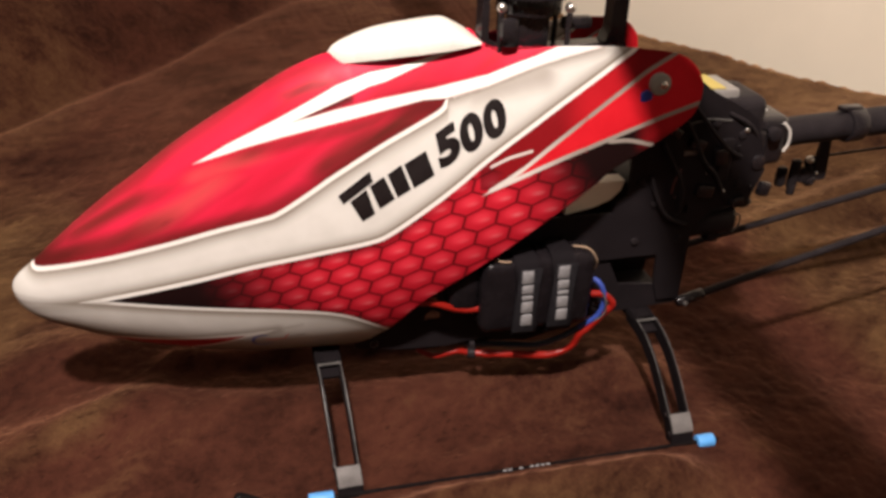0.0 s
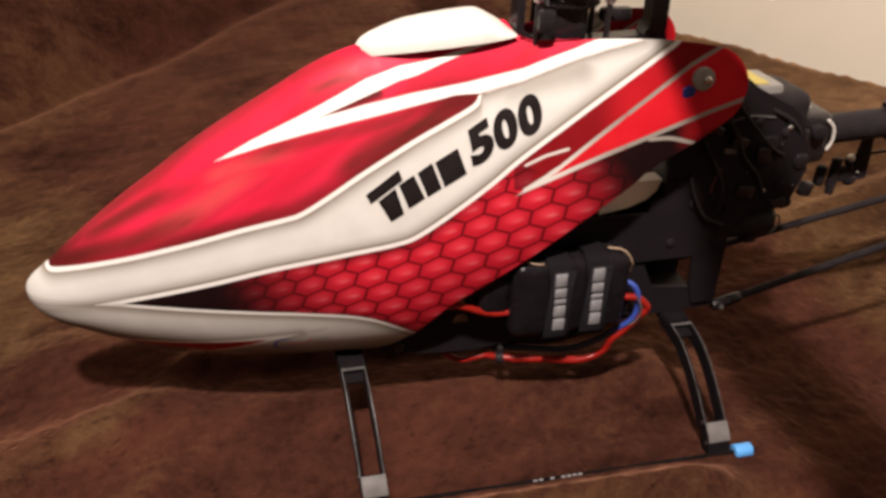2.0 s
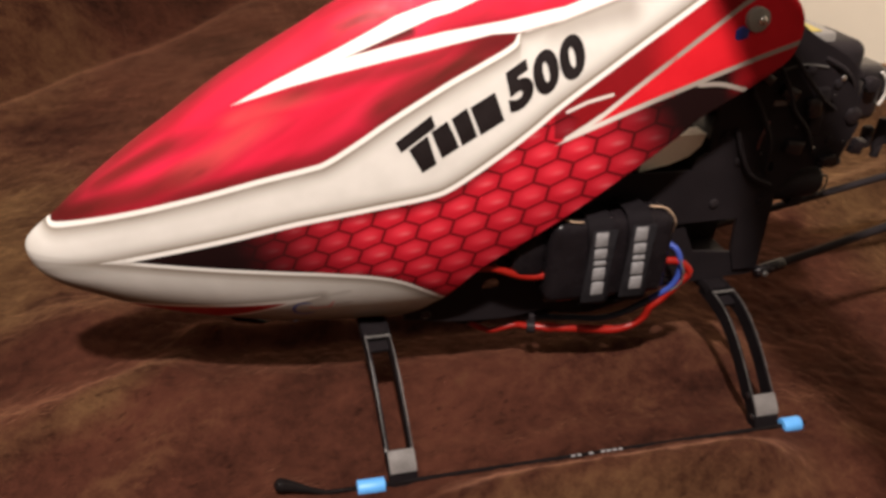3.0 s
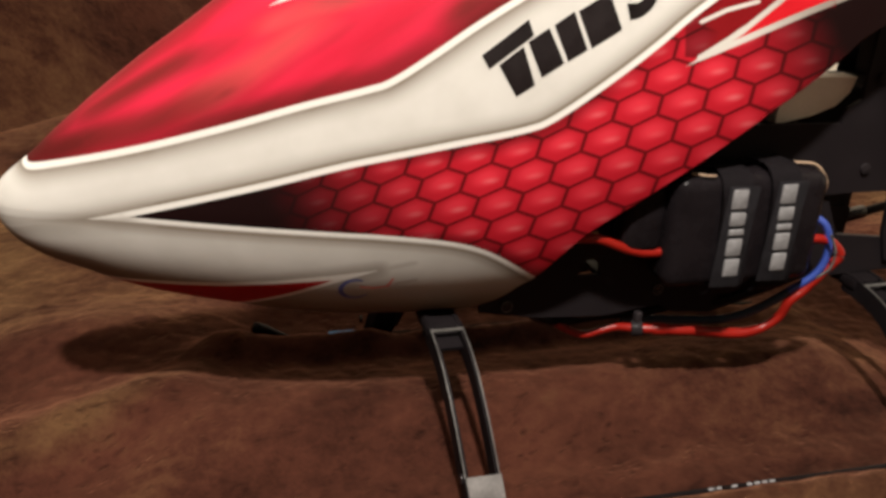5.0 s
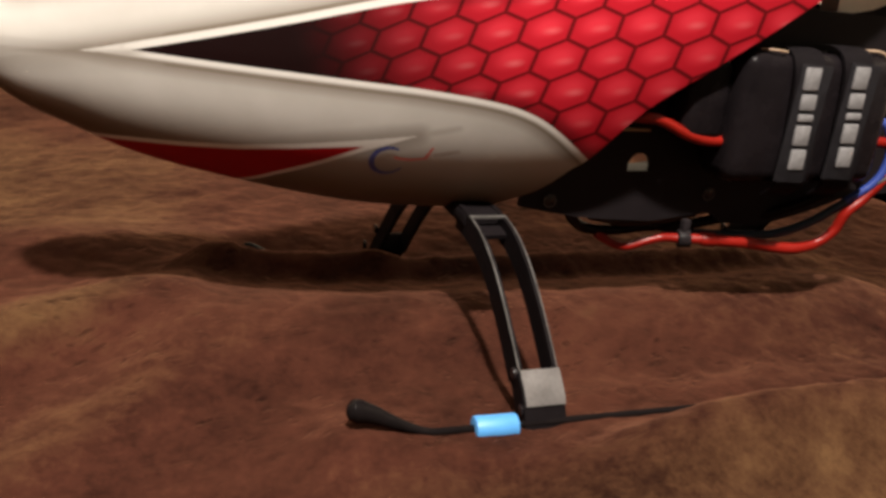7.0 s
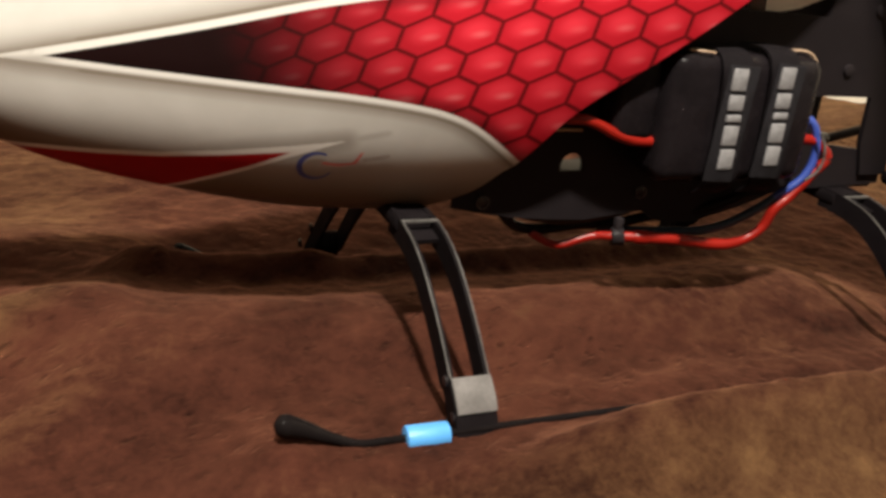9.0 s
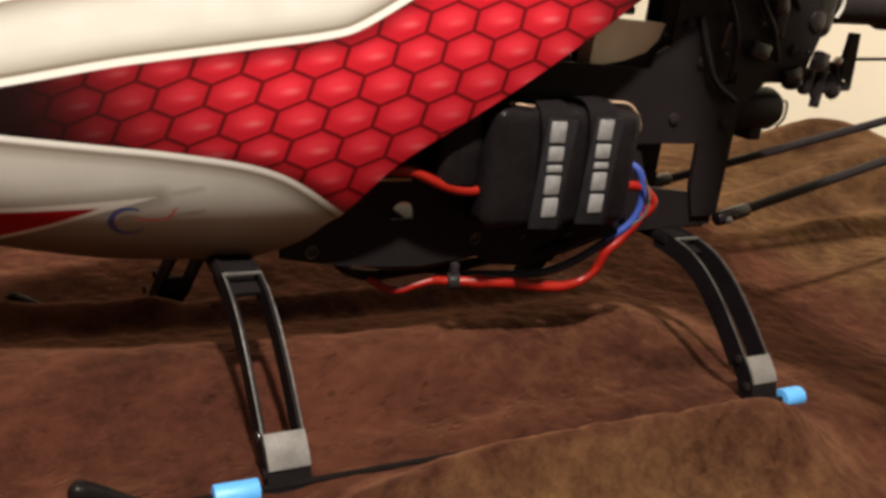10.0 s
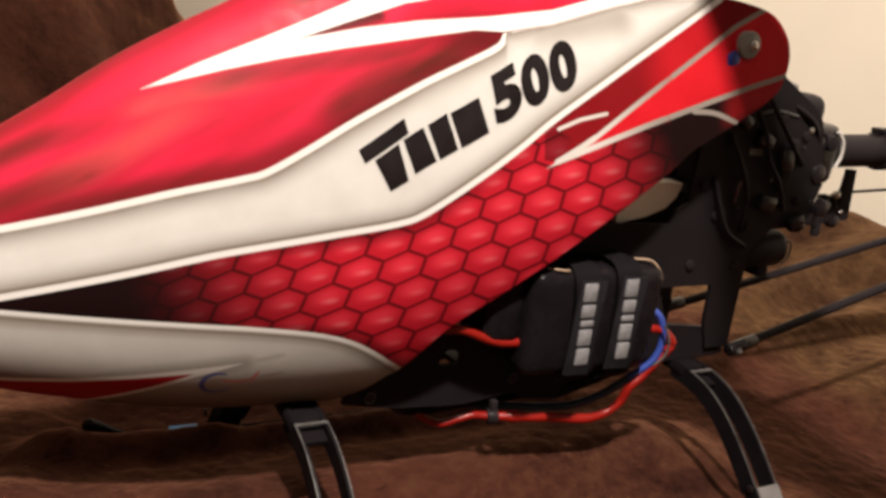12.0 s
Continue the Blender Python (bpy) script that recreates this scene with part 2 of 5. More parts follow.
fleece = fleece_material()
wall_paint = plain("cream_wall_paint", (0.82, 0.735, 0.60), 0.75, 0, 0.04, 3.0, 0.0006)
# ceiling, two walls and carpet are unseen; tones kept dull to limit bounce
ceiling_paint = plain("unseen_ceiling_beige", (0.16, 0.14, 0.115), 0.8, 0, 0.04, 4.0, 0.0006)
unseen_wall_paint = plain("unseen_wall_taupe", (0.20, 0.175, 0.145), 0.75, 0, 0.04, 3.0, 0.0006)
carpet = plain("beige_carpet", (0.13, 0.10, 0.075), 0.95, 0, 0.2, 60.0, 0.003)
ticking = plain("cream_mattress_cloth", (0.55, 0.50, 0.42), 0.9, 0, 0.08, 30.0, 0.0006)
dark_wood = plain("dark_bed_wood", (0.08, 0.045, 0.025), 0.45, 0, 0.3, 18.0, 0.0004)


def glow_material():
    n = Nodes("lit_lamp_glass")
    return n.done((0.9, 0.85, 0.75, 1), 0.4, 0.0, Emission_Color=(1.0, 0.80, 0.58, 1), Emission_Strength=12.0)


lamp_glass = glow_material()


# ---- building helpers ----
def smooth_faces(bm, angle=40):
    for f in bm.faces:
        f.smooth = True
    for e in bm.edges:
        if len(e.link_faces) == 2 and e.calc_face_angle(0) > radians(angle):
            e.smooth = False


def part(name, bm, material, parent=None, label="", flat=False):
    """Links a bmesh as one mesh object."""
    bmesh.ops.recalc_face_normals(bm, faces=bm.faces)
    if not flat:
        smooth_faces(bm)
    me = bpy.data.meshes.new(name)
    bm.to_mesh(me)
    bm.free()
    me.materials.append(material)
    ob = new(name, me)
    ob.parent = parent
    return tagged(ob, label)


def box(lo, hi, bevel=0.0, turn=None, bm=None, segments=2):
    bm = bm or bmesh.new()
    size, mid = Vector(hi) - Vector(lo), (Vector(hi) + Vector(lo)) / 2
    m = Matrix.Translation(mid) @ (turn or Matrix()) @ Matrix.Diagonal((*size, 1))
    made = bmesh.ops.create_cube(bm, size=1, matrix=m)["verts"]
    if bevel:
        edges = list({e for v in made for e in v.link_edges})
        bmesh.ops.bevel(bm, geom=edges, offset=bevel, segments=segments, profile=0.5, affect="EDGES")
    return bm


def rod(a, b, r, r2=None, bm=None, sides=20, bevel=0.0):
    bm = bm or bmesh.new()
    a, b = Vector(a), Vector(b)
    m = Matrix.Translation((a + b) / 2) @ (b - a).to_track_quat("Z", "Y").to_matrix().to_4x4()
    made = bmesh.ops.create_cone(bm, cap_ends=True, segments=sides, radius1=r, radius2=r if r2 is None else r2, depth=(b - a).length, matrix=m)["verts"]
    if bevel:
        edges = list({e for v in made for e in v.link_edges if any(len(f.verts) > 4 for f in e.link_faces)})
        bmesh.ops.bevel(bm, geom=edges, offset=bevel, segments=2, profile=0.5, affect="EDGES")
    return bm


def ball(at, r, bm=None, stretch=(1, 1, 1)):
    bm = bm or bmesh.new()
    bmesh.ops.create_uvsphere(bm, u_segments=20, v_segments=12, radius=r, matrix=Matrix.Translation(at) @ Matrix.Diagonal((*stretch, 1)))
    return bm


def spline(points, steps=8):
    """A smooth line through the points (Catmull-Rom)."""
    p = [Vector(q) for q in points]
    p = [2 * p[0] - p[1]] + p + [2 * p[-1] - p[-2]]
    out = []
    for i in range(1, len(p) - 2):
        for k in range(steps):
            t = k / steps
            out.append(0.5 * (2 * p[i] + (p[i + 1] - p[i - 1]) * t + (2 * p[i - 1] - 5 * p[i] + 4 * p[i + 1] - p[i + 2]) * t * t + (3 * p[i] - p[i - 1] - 3 * p[i + 1] + p[i + 2]) * t ** 3))
    return out + [p[-2]]


def sweep(points, radius, bm=None, sides=12, steps=8):
    """A round tube along a smooth line; radius may be a list along the points."""
    bm = bm or bmesh.new()
    line = spline(points, steps)
    rs = [radius] * len(line) if not isinstance(radius, (list, tuple)) else [float(v) for v in np.interp(np.linspace(0, 1, len(line)), np.linspace(0, 1, len(radius)), radius)]
    up, rings = Vector((0, 0, 1)), []
    for i, q in enumerate(line):
        way = (line[min(i + 1, len(line) - 1)] - line[max(i - 1, 0)]).normalized()
        side = way.cross(up)
        side = (side if side.length > 0.05 else way.cross(Vector((0, 1, 0)))).normalized()
        top = side.cross(way).normalized()
        rings.append([bm.verts.new(q + rs[i] * (math.cos(2 * math.pi * k / sides) * side + math.sin(2 * math.pi * k / sides) * top)) for k in range(sides)])
    for a, b in zip(rings, rings[1:]):
        for k in range(sides):
            bm.faces.new((a[k], a[(k + 1) % sides], b[(k + 1) % sides], b[k]))
    bm.faces.new(rings[0][::-1]), bm.faces.new(rings[-1])
    return bm


def plate(outline, y0, y1, holes=(), bm=None):
    """A flat plate in the x-z plane between y0 and y1, with openings through it."""
    bm = bm or bmesh.new()
    edges = []
    for loop in (outline, *holes):
        vs = [bm.verts.new((x, y0, z)) for x, z in loop]
        edges += [bm.edges.new((vs[i], vs[(i + 1) % len(vs)])) for i in range(len(vs))]
    faces = [f for f in bmesh.ops.triangle_fill(bm, use_beauty=True, use_dissolve=False, edges=edges)["geom"] if isinstance(f, bmesh.types.BMFace)]
    made = bmesh.ops.extrude_face_region(bm, geom=faces)["geom"]
    bmesh.ops.translate(bm, verts=[v for v in made if isinstance(v, bmesh.types.BMVert)], vec=(0, y1 - y0, 0))
    return bm


# ---- the room ----
OUT, ALONG = Vector((0.86, 0.51, 0)).normalized(), Vector((-0.51, 0.86, 0)).normalized()
ROOM = Matrix(((OUT.x, ALONG.x, 0, 0), (OUT.y, ALONG.y, 0, 0), (0, 0, 1, 0), (0, 0, 0, 1)))
FLOOR, CEIL = -0.56, 1.86


def room_box(name, lo, hi, material, label, category):
    bm = box(lo, hi)
    bm.transform(ROOM)
    return tagged(part(name, bm, material, flat=True), label, category, kind="structure")


# floor, ceiling, west and south walls: unseen, added to shape bounced light
room_box("floor", (-2.5, -2.6, FLOOR - 0.1), (1.01, 1.5, FLOOR), carpet, "unseen beige short pile carpet floor of the bedroom, dulled to limit bounced light", "floor")
room_box("ceiling", (-2.5, -2.6, CEIL), (1.01, 1.5, CEIL + 0.1), ceiling_paint, "unseen beige bedroom ceiling, dulled to limit bounced light", "ceiling")
room_box("wall_east", (0.87, -2.6, FLOOR), (1.01, 1.5, CEIL), wall_paint, "plain cream painted wall beside the bed", "wall")
room_box("wall_west", (-2.5, -2.6, FLOOR), (-2.36, 1.5, CEIL), unseen_wall_paint, "unseen taupe wall opposite the bed, dulled to limit bounced light", "wall")
room_box("wall_north", (-2.36, 1.36, FLOOR), (0.87, 1.5, CEIL), wall_paint, "plain cream painted wall at the bed head", "wall")
room_box("wall_south", (-2.36, -2.6, FLOOR), (0.87, -2.46, CEIL), unseen_wall_paint, "unseen taupe wall at the bed foot, dulled to limit bounced light", "wall")

pendant = tagged(new("pendant_lamp"), "lit pendant lamp with two bare bulbs on a long bar", "lamp")
pendant.location = LAMP_AT
collar_paint = plain("white_enamel", (0.72, 0.69, 0.63), 0.35, 0, 0.04)
for dx, dy, watts in BULBS:
    bm = bmesh.new()
    profile = [(0.012, 0.118), (0.016, 0.114), (0.019, 0.106), (0.021, 0.096), (0.023, 0.096), (0.021, 0.109), (0.018, 0.118), (0.012, 0.122)]
    rings = [[bm.verts.new((dx + r * math.cos(2 * math.pi * k / 36), dy + r * math.sin(2 * math.pi * k / 36), z)) for k in range(36)] for r, z in profile]
    for p, q in zip(rings, rings[1:] + rings[:1]):
        for k in range(36):
            bm.faces.new((p[k], p[(k + 1) % 36], q[(k + 1) % 36], q[k]))
    part("collar", bm, collar_paint, pendant, "small white enamel collar")
    part("bulb", ball((dx, dy, 0.072), 0.021, stretch=(1, 1, 1.2)), lamp_glass, pendant, "glowing glass bulb")
    part("socket", rod((dx, dy, 0.094), (dx, dy, 0.130), 0.012, sides=20, bevel=0.002), black_plastic, pendant)
part("bar", rod((0.110, 0.006, 0.134), (-0.110, -0.006, 0.134), 0.008, sides=16, bevel=0.002), black_plastic, pendant)
part("cord", rod((0, 0, 0.138), (0, 0, CEIL - LAMP_AT[2] - 0.02), 0.003, sides=10), black_plastic, pendant)
part("ceiling_rose", rod((0, 0, CEIL - LAMP_AT[2] - 0.03), (0, 0, CEIL - LAMP_AT[2]), 0.045, sides=28, bevel=0.004), steel, pendant)

# ---- bed ----
mattress = tagged(new("mattress"), "thick cream cloth mattress under the brown blanket", "mattress")
bm = box((-1.15, -1.05, -0.30), (0.80, 1.10, -0.075), 0.05)
bm.transform(ROOM)
part("body", bm, ticking, mattress)
bed = tagged(new("bed_base"), "dark wooden bed base under the mattress", "bed")
bm = box((-1.17, -1.07, -0.44), (0.82, 1.12, -0.302), 0.01)
bm.transform(ROOM)
part("frame", bm, dark_wood, bed)
for a in (-1.10, 0.75):
    for b in (-1.0, 1.05):
        bm = box((a - 0.04, b - 0.04, FLOOR), (a + 0.04, b + 0.04, -0.441), 0.006)
        bm.transform(ROOM)
        part("leg", bm, dark_wood, bed)


# ---- blanket ----
SKID_Y, FAR_Y, SKID_TURN = 0.0760, 0.0580, 0.026


def bumpy(x, y, scale, seed):
    return noise.noise((x * scale + seed, y * scale - seed, seed * 0.37))


def step(a, b, x):
    t = min(max((x - a) / (b - a), 0.0), 1.0)
    return t * t * (3 - 2 * t)


def hill(x, y, cx, cy, rx, ry, turn=0.0):
    c, s = math.cos(radians(turn)), math.sin(radians(turn))
    u, v = (x - cx) * c + (y - cy) * s, -(x - cx) * s + (y - cy) * c
    return math.exp(-(u / rx) ** 2 - (v / ry) ** 2)


def blanket_height(x, y):
    far = step(0.10, 0.5, math.hypot(x - 0.08, y))
    z = 0.006 * bumpy(x, y, 5.0, 3.1) + 0.002 * bumpy(x, y, 16.0, 7.7)
    z *= 0.35 + 0.65 * far
    z += 0.016 * far * bumpy(x, y, 4.0, 11.3)
    # folds lying in front of the skid, and a swell under the tail
    z += 0.012 * hill(x, y, -0.16, -0.02, 0.07, 0.03, 20)
    z += 0.030 * hill(x, y, 0.62, 0.20, 0.16, 0.10, -30)
    z += 0.012 * hill(x, y, 0.45, 0.02, 0.18, 0.03, 12)
    z -= 0.010 * hill(x, y, 0.30, -0.02, 0.07, 0.035, 0)
    z += 0.0015 * hill(x, y, 0.12, -0.010, 0.085, 0.040, 0)
    # a swell behind the nose
    z += 0.0135 * hill(x, y, -0.128, 0.060, 0.050, 0.034, 15)
    # a long low ridge under the body
    z += 0.0112 * step(-0.120, -0.075, x) * step(0.235, 0.16, x) * math.exp(-((y + 0.012) / 0.033) ** 2)
    # two folds that run forward past the nose, with a trough between
    z += 0.0085 * hill(x, y, -0.118, -0.008, 0.055, 0.017, 37) + 0.0045 * hill(x, y, -0.110, -0.060, 0.060, 0.017, 35)
    z -= 0.005 * hill(x, y, -0.125, -0.024, 0.035, 0.014, 30)
    # long low folds beyond the tail
    z += 0.013 * hill(x, y, 0.47, 0.155, 0.16, 0.018, 14) + 0.010 * hill(x, y, 0.42, 0.085, 0.13, 0.014, 10) + 0.014 * hill(x, y, 0.60, 0.25, 0.12, 0.022, 8)
    # the pillow end, rising behind the nose
    along = -0.83 * x + 0.56 * y
    z += 0.15 * step(0.440, 0.60, along + 0.02 * bumpy(x, y, 6, 2.0)) + 0.10 * step(0.52, 0.80, along) + 0.02 * step(0.44, 0.52, along) * bumpy(x, y, 9, 5.5)
    z -= 0.012 * math.exp(-((along - 0.455) / 0.018) ** 2)
    # weighed down along the skids, swelling up beside them
    z = z - 0.001
    for side in (-1, 1):
        d = abs(y + SKID_TURN * x - (FAR_Y if side > 0 else -SKID_Y))
        near = step(0.040, 0.012, d) * step(-0.075, -0.045, x) * step(0.245, 0.21, x)
        rest = (0.0022 if side < 0 else -0.0045) + 0.010 * max(x, 0.0)
        z = z * (1 - near) + near * rest
    z += 0.0136 * step(0.000, 0.060, x) * step(0.195, 0.148, x) * math.exp(-((y + SKID_TURN * x + SKID_Y + 0.0212) / 0.0122) ** 2)
    z += 0.009 * step(-0.02, 0.03, x) * step(0.200, 0.150, x) * math.exp(-((y + SKID_TURN * x + SKID_Y + 0.034) / 0.020) ** 2)
    z += (0.0135 * step(-0.095, -0.062, x) * step(0.004, -0.010, x) + 0.0100 * step(-0.010, 0.004, x) * step(0.22, 0.14, x)) * math.exp(-((y - FAR_Y + 0.018) / 0.010) ** 2)
    # pushed up under the front cap of the skid
    z += 0.0042 * hill(x, y, -0.042, -0.0755, 0.013, 0.011, 0)
    # hanging over the bed's edges
    n, m = OUT.x * x + OUT.y * y, ALONG.x * x + ALONG.y * y
    z -= 0.34 * (step(0.80, 0.862, n + 0.01 * bumpy(x, y, 8, 1.0)) + step(-1.16, -1.24, n) + step(1.11, 1.20, m) + step(-1.06, -1.14, m))
    return max(z, -0.36)


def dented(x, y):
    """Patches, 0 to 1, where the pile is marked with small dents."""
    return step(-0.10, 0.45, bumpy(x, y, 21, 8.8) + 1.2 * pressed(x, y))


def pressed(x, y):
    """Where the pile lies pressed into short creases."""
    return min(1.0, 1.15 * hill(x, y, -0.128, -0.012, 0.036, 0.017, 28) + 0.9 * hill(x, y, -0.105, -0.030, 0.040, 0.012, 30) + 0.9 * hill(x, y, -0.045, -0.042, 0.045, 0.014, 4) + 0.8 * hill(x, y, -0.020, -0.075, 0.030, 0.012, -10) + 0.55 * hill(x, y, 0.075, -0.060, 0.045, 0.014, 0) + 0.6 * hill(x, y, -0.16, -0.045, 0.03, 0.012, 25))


def tan_share(x, y):
    """Share of tan pile: brushed nap, with lit folds and zones painted in."""
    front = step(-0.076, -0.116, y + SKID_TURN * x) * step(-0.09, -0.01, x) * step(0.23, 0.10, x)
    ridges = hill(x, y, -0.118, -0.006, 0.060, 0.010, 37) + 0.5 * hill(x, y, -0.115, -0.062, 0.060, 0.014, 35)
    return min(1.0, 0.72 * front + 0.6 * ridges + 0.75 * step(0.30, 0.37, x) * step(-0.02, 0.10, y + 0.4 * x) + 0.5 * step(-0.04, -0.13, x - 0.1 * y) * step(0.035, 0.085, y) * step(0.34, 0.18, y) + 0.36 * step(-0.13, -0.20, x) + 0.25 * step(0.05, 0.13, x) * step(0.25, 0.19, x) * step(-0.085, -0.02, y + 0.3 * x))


def grid_line(lo, fine_lo, fine_hi, hi, fine, growth):
    line, s = [fine_lo], fine
    while line[0] > lo:
        s *= growth
        line.insert(0, line[0] - s)
    s = fine
    while line[-1] < fine_hi:
        line.append(line[-1] + fine)
    while line[-1] < hi:
        s *= growth
        line.append(line[-1] + s)
    return line


def build_blanket():
    xs = grid_line(-1.75, -0.22, 0.42, 1.45, 0.0015, 1.045)
    ys = grid_line(-1.65, -0.18, 0.20, 1.55, 0.0015, 1.045)
    co, keep = [], []
    for y in ys:
        for x in xs:
            n, m = OUT.x * x + OUT.y * y, ALONG.x * x + ALONG.y * y
            keep.append(-1.32 < n < 0.92 and -1.22 < m < 1.28)
            n, m = min(max(n, -1.27), 0.866), min(max(m, -1.17), 1.23)
            u, v = OUT.x * n + ALONG.x * m, OUT.y * n + ALONG.y * m
            co.append((u, v, blanket_height(u, v) + 0.0008 * bumpy(u, v, 95, 4.4) + 0.0006 * bumpy(u, v, 230, 9.1)))
    w = len(xs)
    faces = []
    for j in range(len(ys) - 1):
        for i in range(w - 1):
            q = (j * w + i, j * w + i + 1, (j + 1) * w + i + 1, (j + 1) * w + i)
            if all(keep[k] for k in q):
                faces.append(q)
    me = bpy.data.meshes.new("blanket")
    me.from_pydata(co, [], faces)
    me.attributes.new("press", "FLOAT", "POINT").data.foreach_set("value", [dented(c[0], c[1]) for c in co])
    me.attributes.new("brushed", "FLOAT", "POINT").data.foreach_set("value", [tan_share(c[0], c[1]) for c in co])
    me.polygons.foreach_set("use_smooth", [True] * len(faces))
    me.materials.append(fleece)
    ob = new("blanket", me)
    return tagged(ob, "rumpled dark brown plush fleece blanket spread over the bed", "blanket")


build_blanket()

# ---- model helicopter ----
heli = tagged(new("model_helicopter"), "red and white model helicopter standing on skids on the blanket", "model helicopter")

NOSE, TAIL = -0.1345, 0.182


def smooth(xs, ys, x):
    """A smooth monotone curve through the points (xs, ys)."""
    xs, ys, x = np.asarray(xs, float), np.asarray(ys, float), np.clip(np.asarray(x, float), xs[0], xs[-1])
    d = np.diff(ys) / np.diff(xs)
    m = np.concatenate([[d[0]], np.where(d[:-1] * d[1:] > 0, 2 * d[:-1] * d[1:] / (d[:-1] + d[1:] + 1e-30), 0), [d[-1]]])
    i = np.clip(np.searchsorted(xs, x) - 1, 0, len(xs) - 2)
    h = xs[i + 1] - xs[i]
    t = (x - xs[i]) / h
    return ((1 + 2 * t) * (1 - t) ** 2 * ys[i] + t * (1 - t) ** 2 * h * m[i] + t * t * (3 - 2 * t) * ys[i + 1] + t * t * (t - 1) * h * m[i + 1])


def station(x):
    return np.sqrt(np.clip((np.asarray(x, float) - NOSE) / (TAIL - NOSE), 0, 1))


TOP_X = [NOSE, -0.123, -0.113, -0.102, -0.085, -0.073, -0.056, -0.036, -0.022, -0.007, 0.010, 0.030, 0.055, 0.070, 0.085, 0.105, 0.130, 0.155, TAIL]
TOP_Z = [0.0890, 0.1028, 0.1118, 0.1212, 0.1345, 0.1430, 0.1557, 0.1682, 0.1762, 0.1850, 0.1920, 0.1963, 0.1992, 0.2006, 0.2030, 0.2095, 0.2270, 0.2520, 0.2800]
LOW_X = [NOSE, -0.131, -0.123, -0.110, -0.096, -0.082, -0.066, -0.048, -0.026, 0.000, 0.030, 0.060, 0.110, TAIL]
LOW_Z = [0.089, 0.078, 0.0705, 0.0640, 0.0575, 0.0530, 0.0490, 0.0450, 0.0415, 0.0400, 0.0390, 0.0450, 0.070, 0.12]
WIDE_X = [NOSE, -0.128, -0.120, -0.093, -0.048, 0.000, 0.033, 0.080, 0.130, 0.160, TAIL]
WIDE_Y = [0.0, 0.0075, 0.0105, 0.0172, 0.0270, 0.0346, 0.0382, 0.0395, 0.0390, 0.0372, 0.0360]
MID_X = [NOSE, -0.110, -0.060, 0.000, 0.060, 0.120, TAIL]
MID_Z = [0.089, 0.088, 0.088, 0.093, 0.108, 0.130, 0.155]


def section(x):
    s = station(x)
    return [smooth(station(a), b, s) for a, b in ((TOP_X, TOP_Z), (LOW_X, LOW_Z), (WIDE_X, WIDE_Y), (MID_X, MID_Z))]


def half_width(x, z):
    """Half the canopy's width at length x and height z."""
    zt, zb, w, zm = section(x)
    up = z >= zm
    r = np.clip(np.where(up, (z - zm) / np.maximum(zt - zm, 1e-6), (zm - z) / np.maximum(zm - zb, 1e-6)), 0, 1)
    return w * np.where(up, (1 - r ** 1.5) ** 0.625, (1 - r ** 2.0) ** 0.56)


# painted outlines on the canopy's side, as length and height
BAND_TOP = [(-0.1229, 0.1029), (-0.1216, 0.1017), (-0.1140, 0.1032), (-0.0895, 0.1087), (-0.0654, 0.1153), (-0.0414, 0.1225), (-0.0224, 0.1276), (-0.0152, 0.1302), (-0.0031, 0.1377), (0.0115, 0.1473), (0.0309, 0.1586), (0.0457, 0.1660), (0.0581, 0.1723), (0.0612, 0.1761)]
RED_TOP = BAND_TOP + [(0.0805, 0.1810), (0.1029, 0.1888), (0.1165, 0.1936), (0.1305, 0.1976), (0.1300, 0.2300), (0.0600, 0.2600), (-0.1000, 0.2000), (-0.1350, 0.1250), (-0.1300, 0.1080)]
ZIG_UPPER = [(-0.0490, 0.1487), (-0.0333, 0.1576), (-0.0143, 0.1671), (-0.0001, 0.1744), (0.0143, 0.1818), (0.0287, 0.1866), (0.0430, 0.1889), (0.0579, 0.1926), (0.0780, 0.1976), (0.0777, 0.1965), (0.0626, 0.1927), (0.0477, 0.1878), (0.0357, 0.1833), (0.0281, 0.1814), (0.0089, 0.1736), (-0.0057, 0.1673), (-0.0103, 0.1634)]
ZIG_LOWER = [(-0.0490, 0.1487), (-0.0103, 0.1653), (-0.0057, 0.1673), (0.0134, 0.1727), (0.0323, 0.1768), (0.0564, 0.1806), (0.0809, 0.1854), (0.1030, 0.1928), (0.1119, 0.1964), (0.1320, 0.2020), (0.1305, 0.1976), (0.1165, 0.1936), (0.1029, 0.1888), (0.0805, 0.1810), (0.0613, 0.1765), (0.0512, 0.1760), (0.0318, 0.1718), (0.0083, 0.1663), (-0.0103, 0.1614), (-0.0267, 0.1564)]
BAND_LOW = [(-0.0936, 0.0873), (-0.0742, 0.0920), (-0.0519, 0.0976), (-0.0320, 0.1029), (-0.0193, 0.1058), (0.0049, 0.1108), (0.0244, 0.1149), (0.0342, 0.1186), (0.0517, 0.1298), (0.0666, 0.1403), (0.0789, 0.1497), (0.1026, 0.1656), (0.1261, 0.1819), (0.1453, 0.1958)]
BELLY_TOP = [(0.0346, 0.0630), (0.0207, 0.0728), (0.0110, 0.0775), (-0.0004, 0.0802), (-0.0180, 0.0823), (-0.0311, 0.0832), (-0.0480, 0.0843), (-0.0717, 0.0858)]
SIDE = BAND_LOW + [(0.155, 0.206), (0.20, 0.20), (0.20, 0.15), (0.10, 0.09), (0.06, 0.06)] + BELLY_TOP
STRIPE_UP = [(0.0800, 0.1374), (0.0937, 0.1452), (0.1153, 0.1612), (0.1394, 0.1790), (0.1516, 0.1880), (0.1680, 0.1975)]
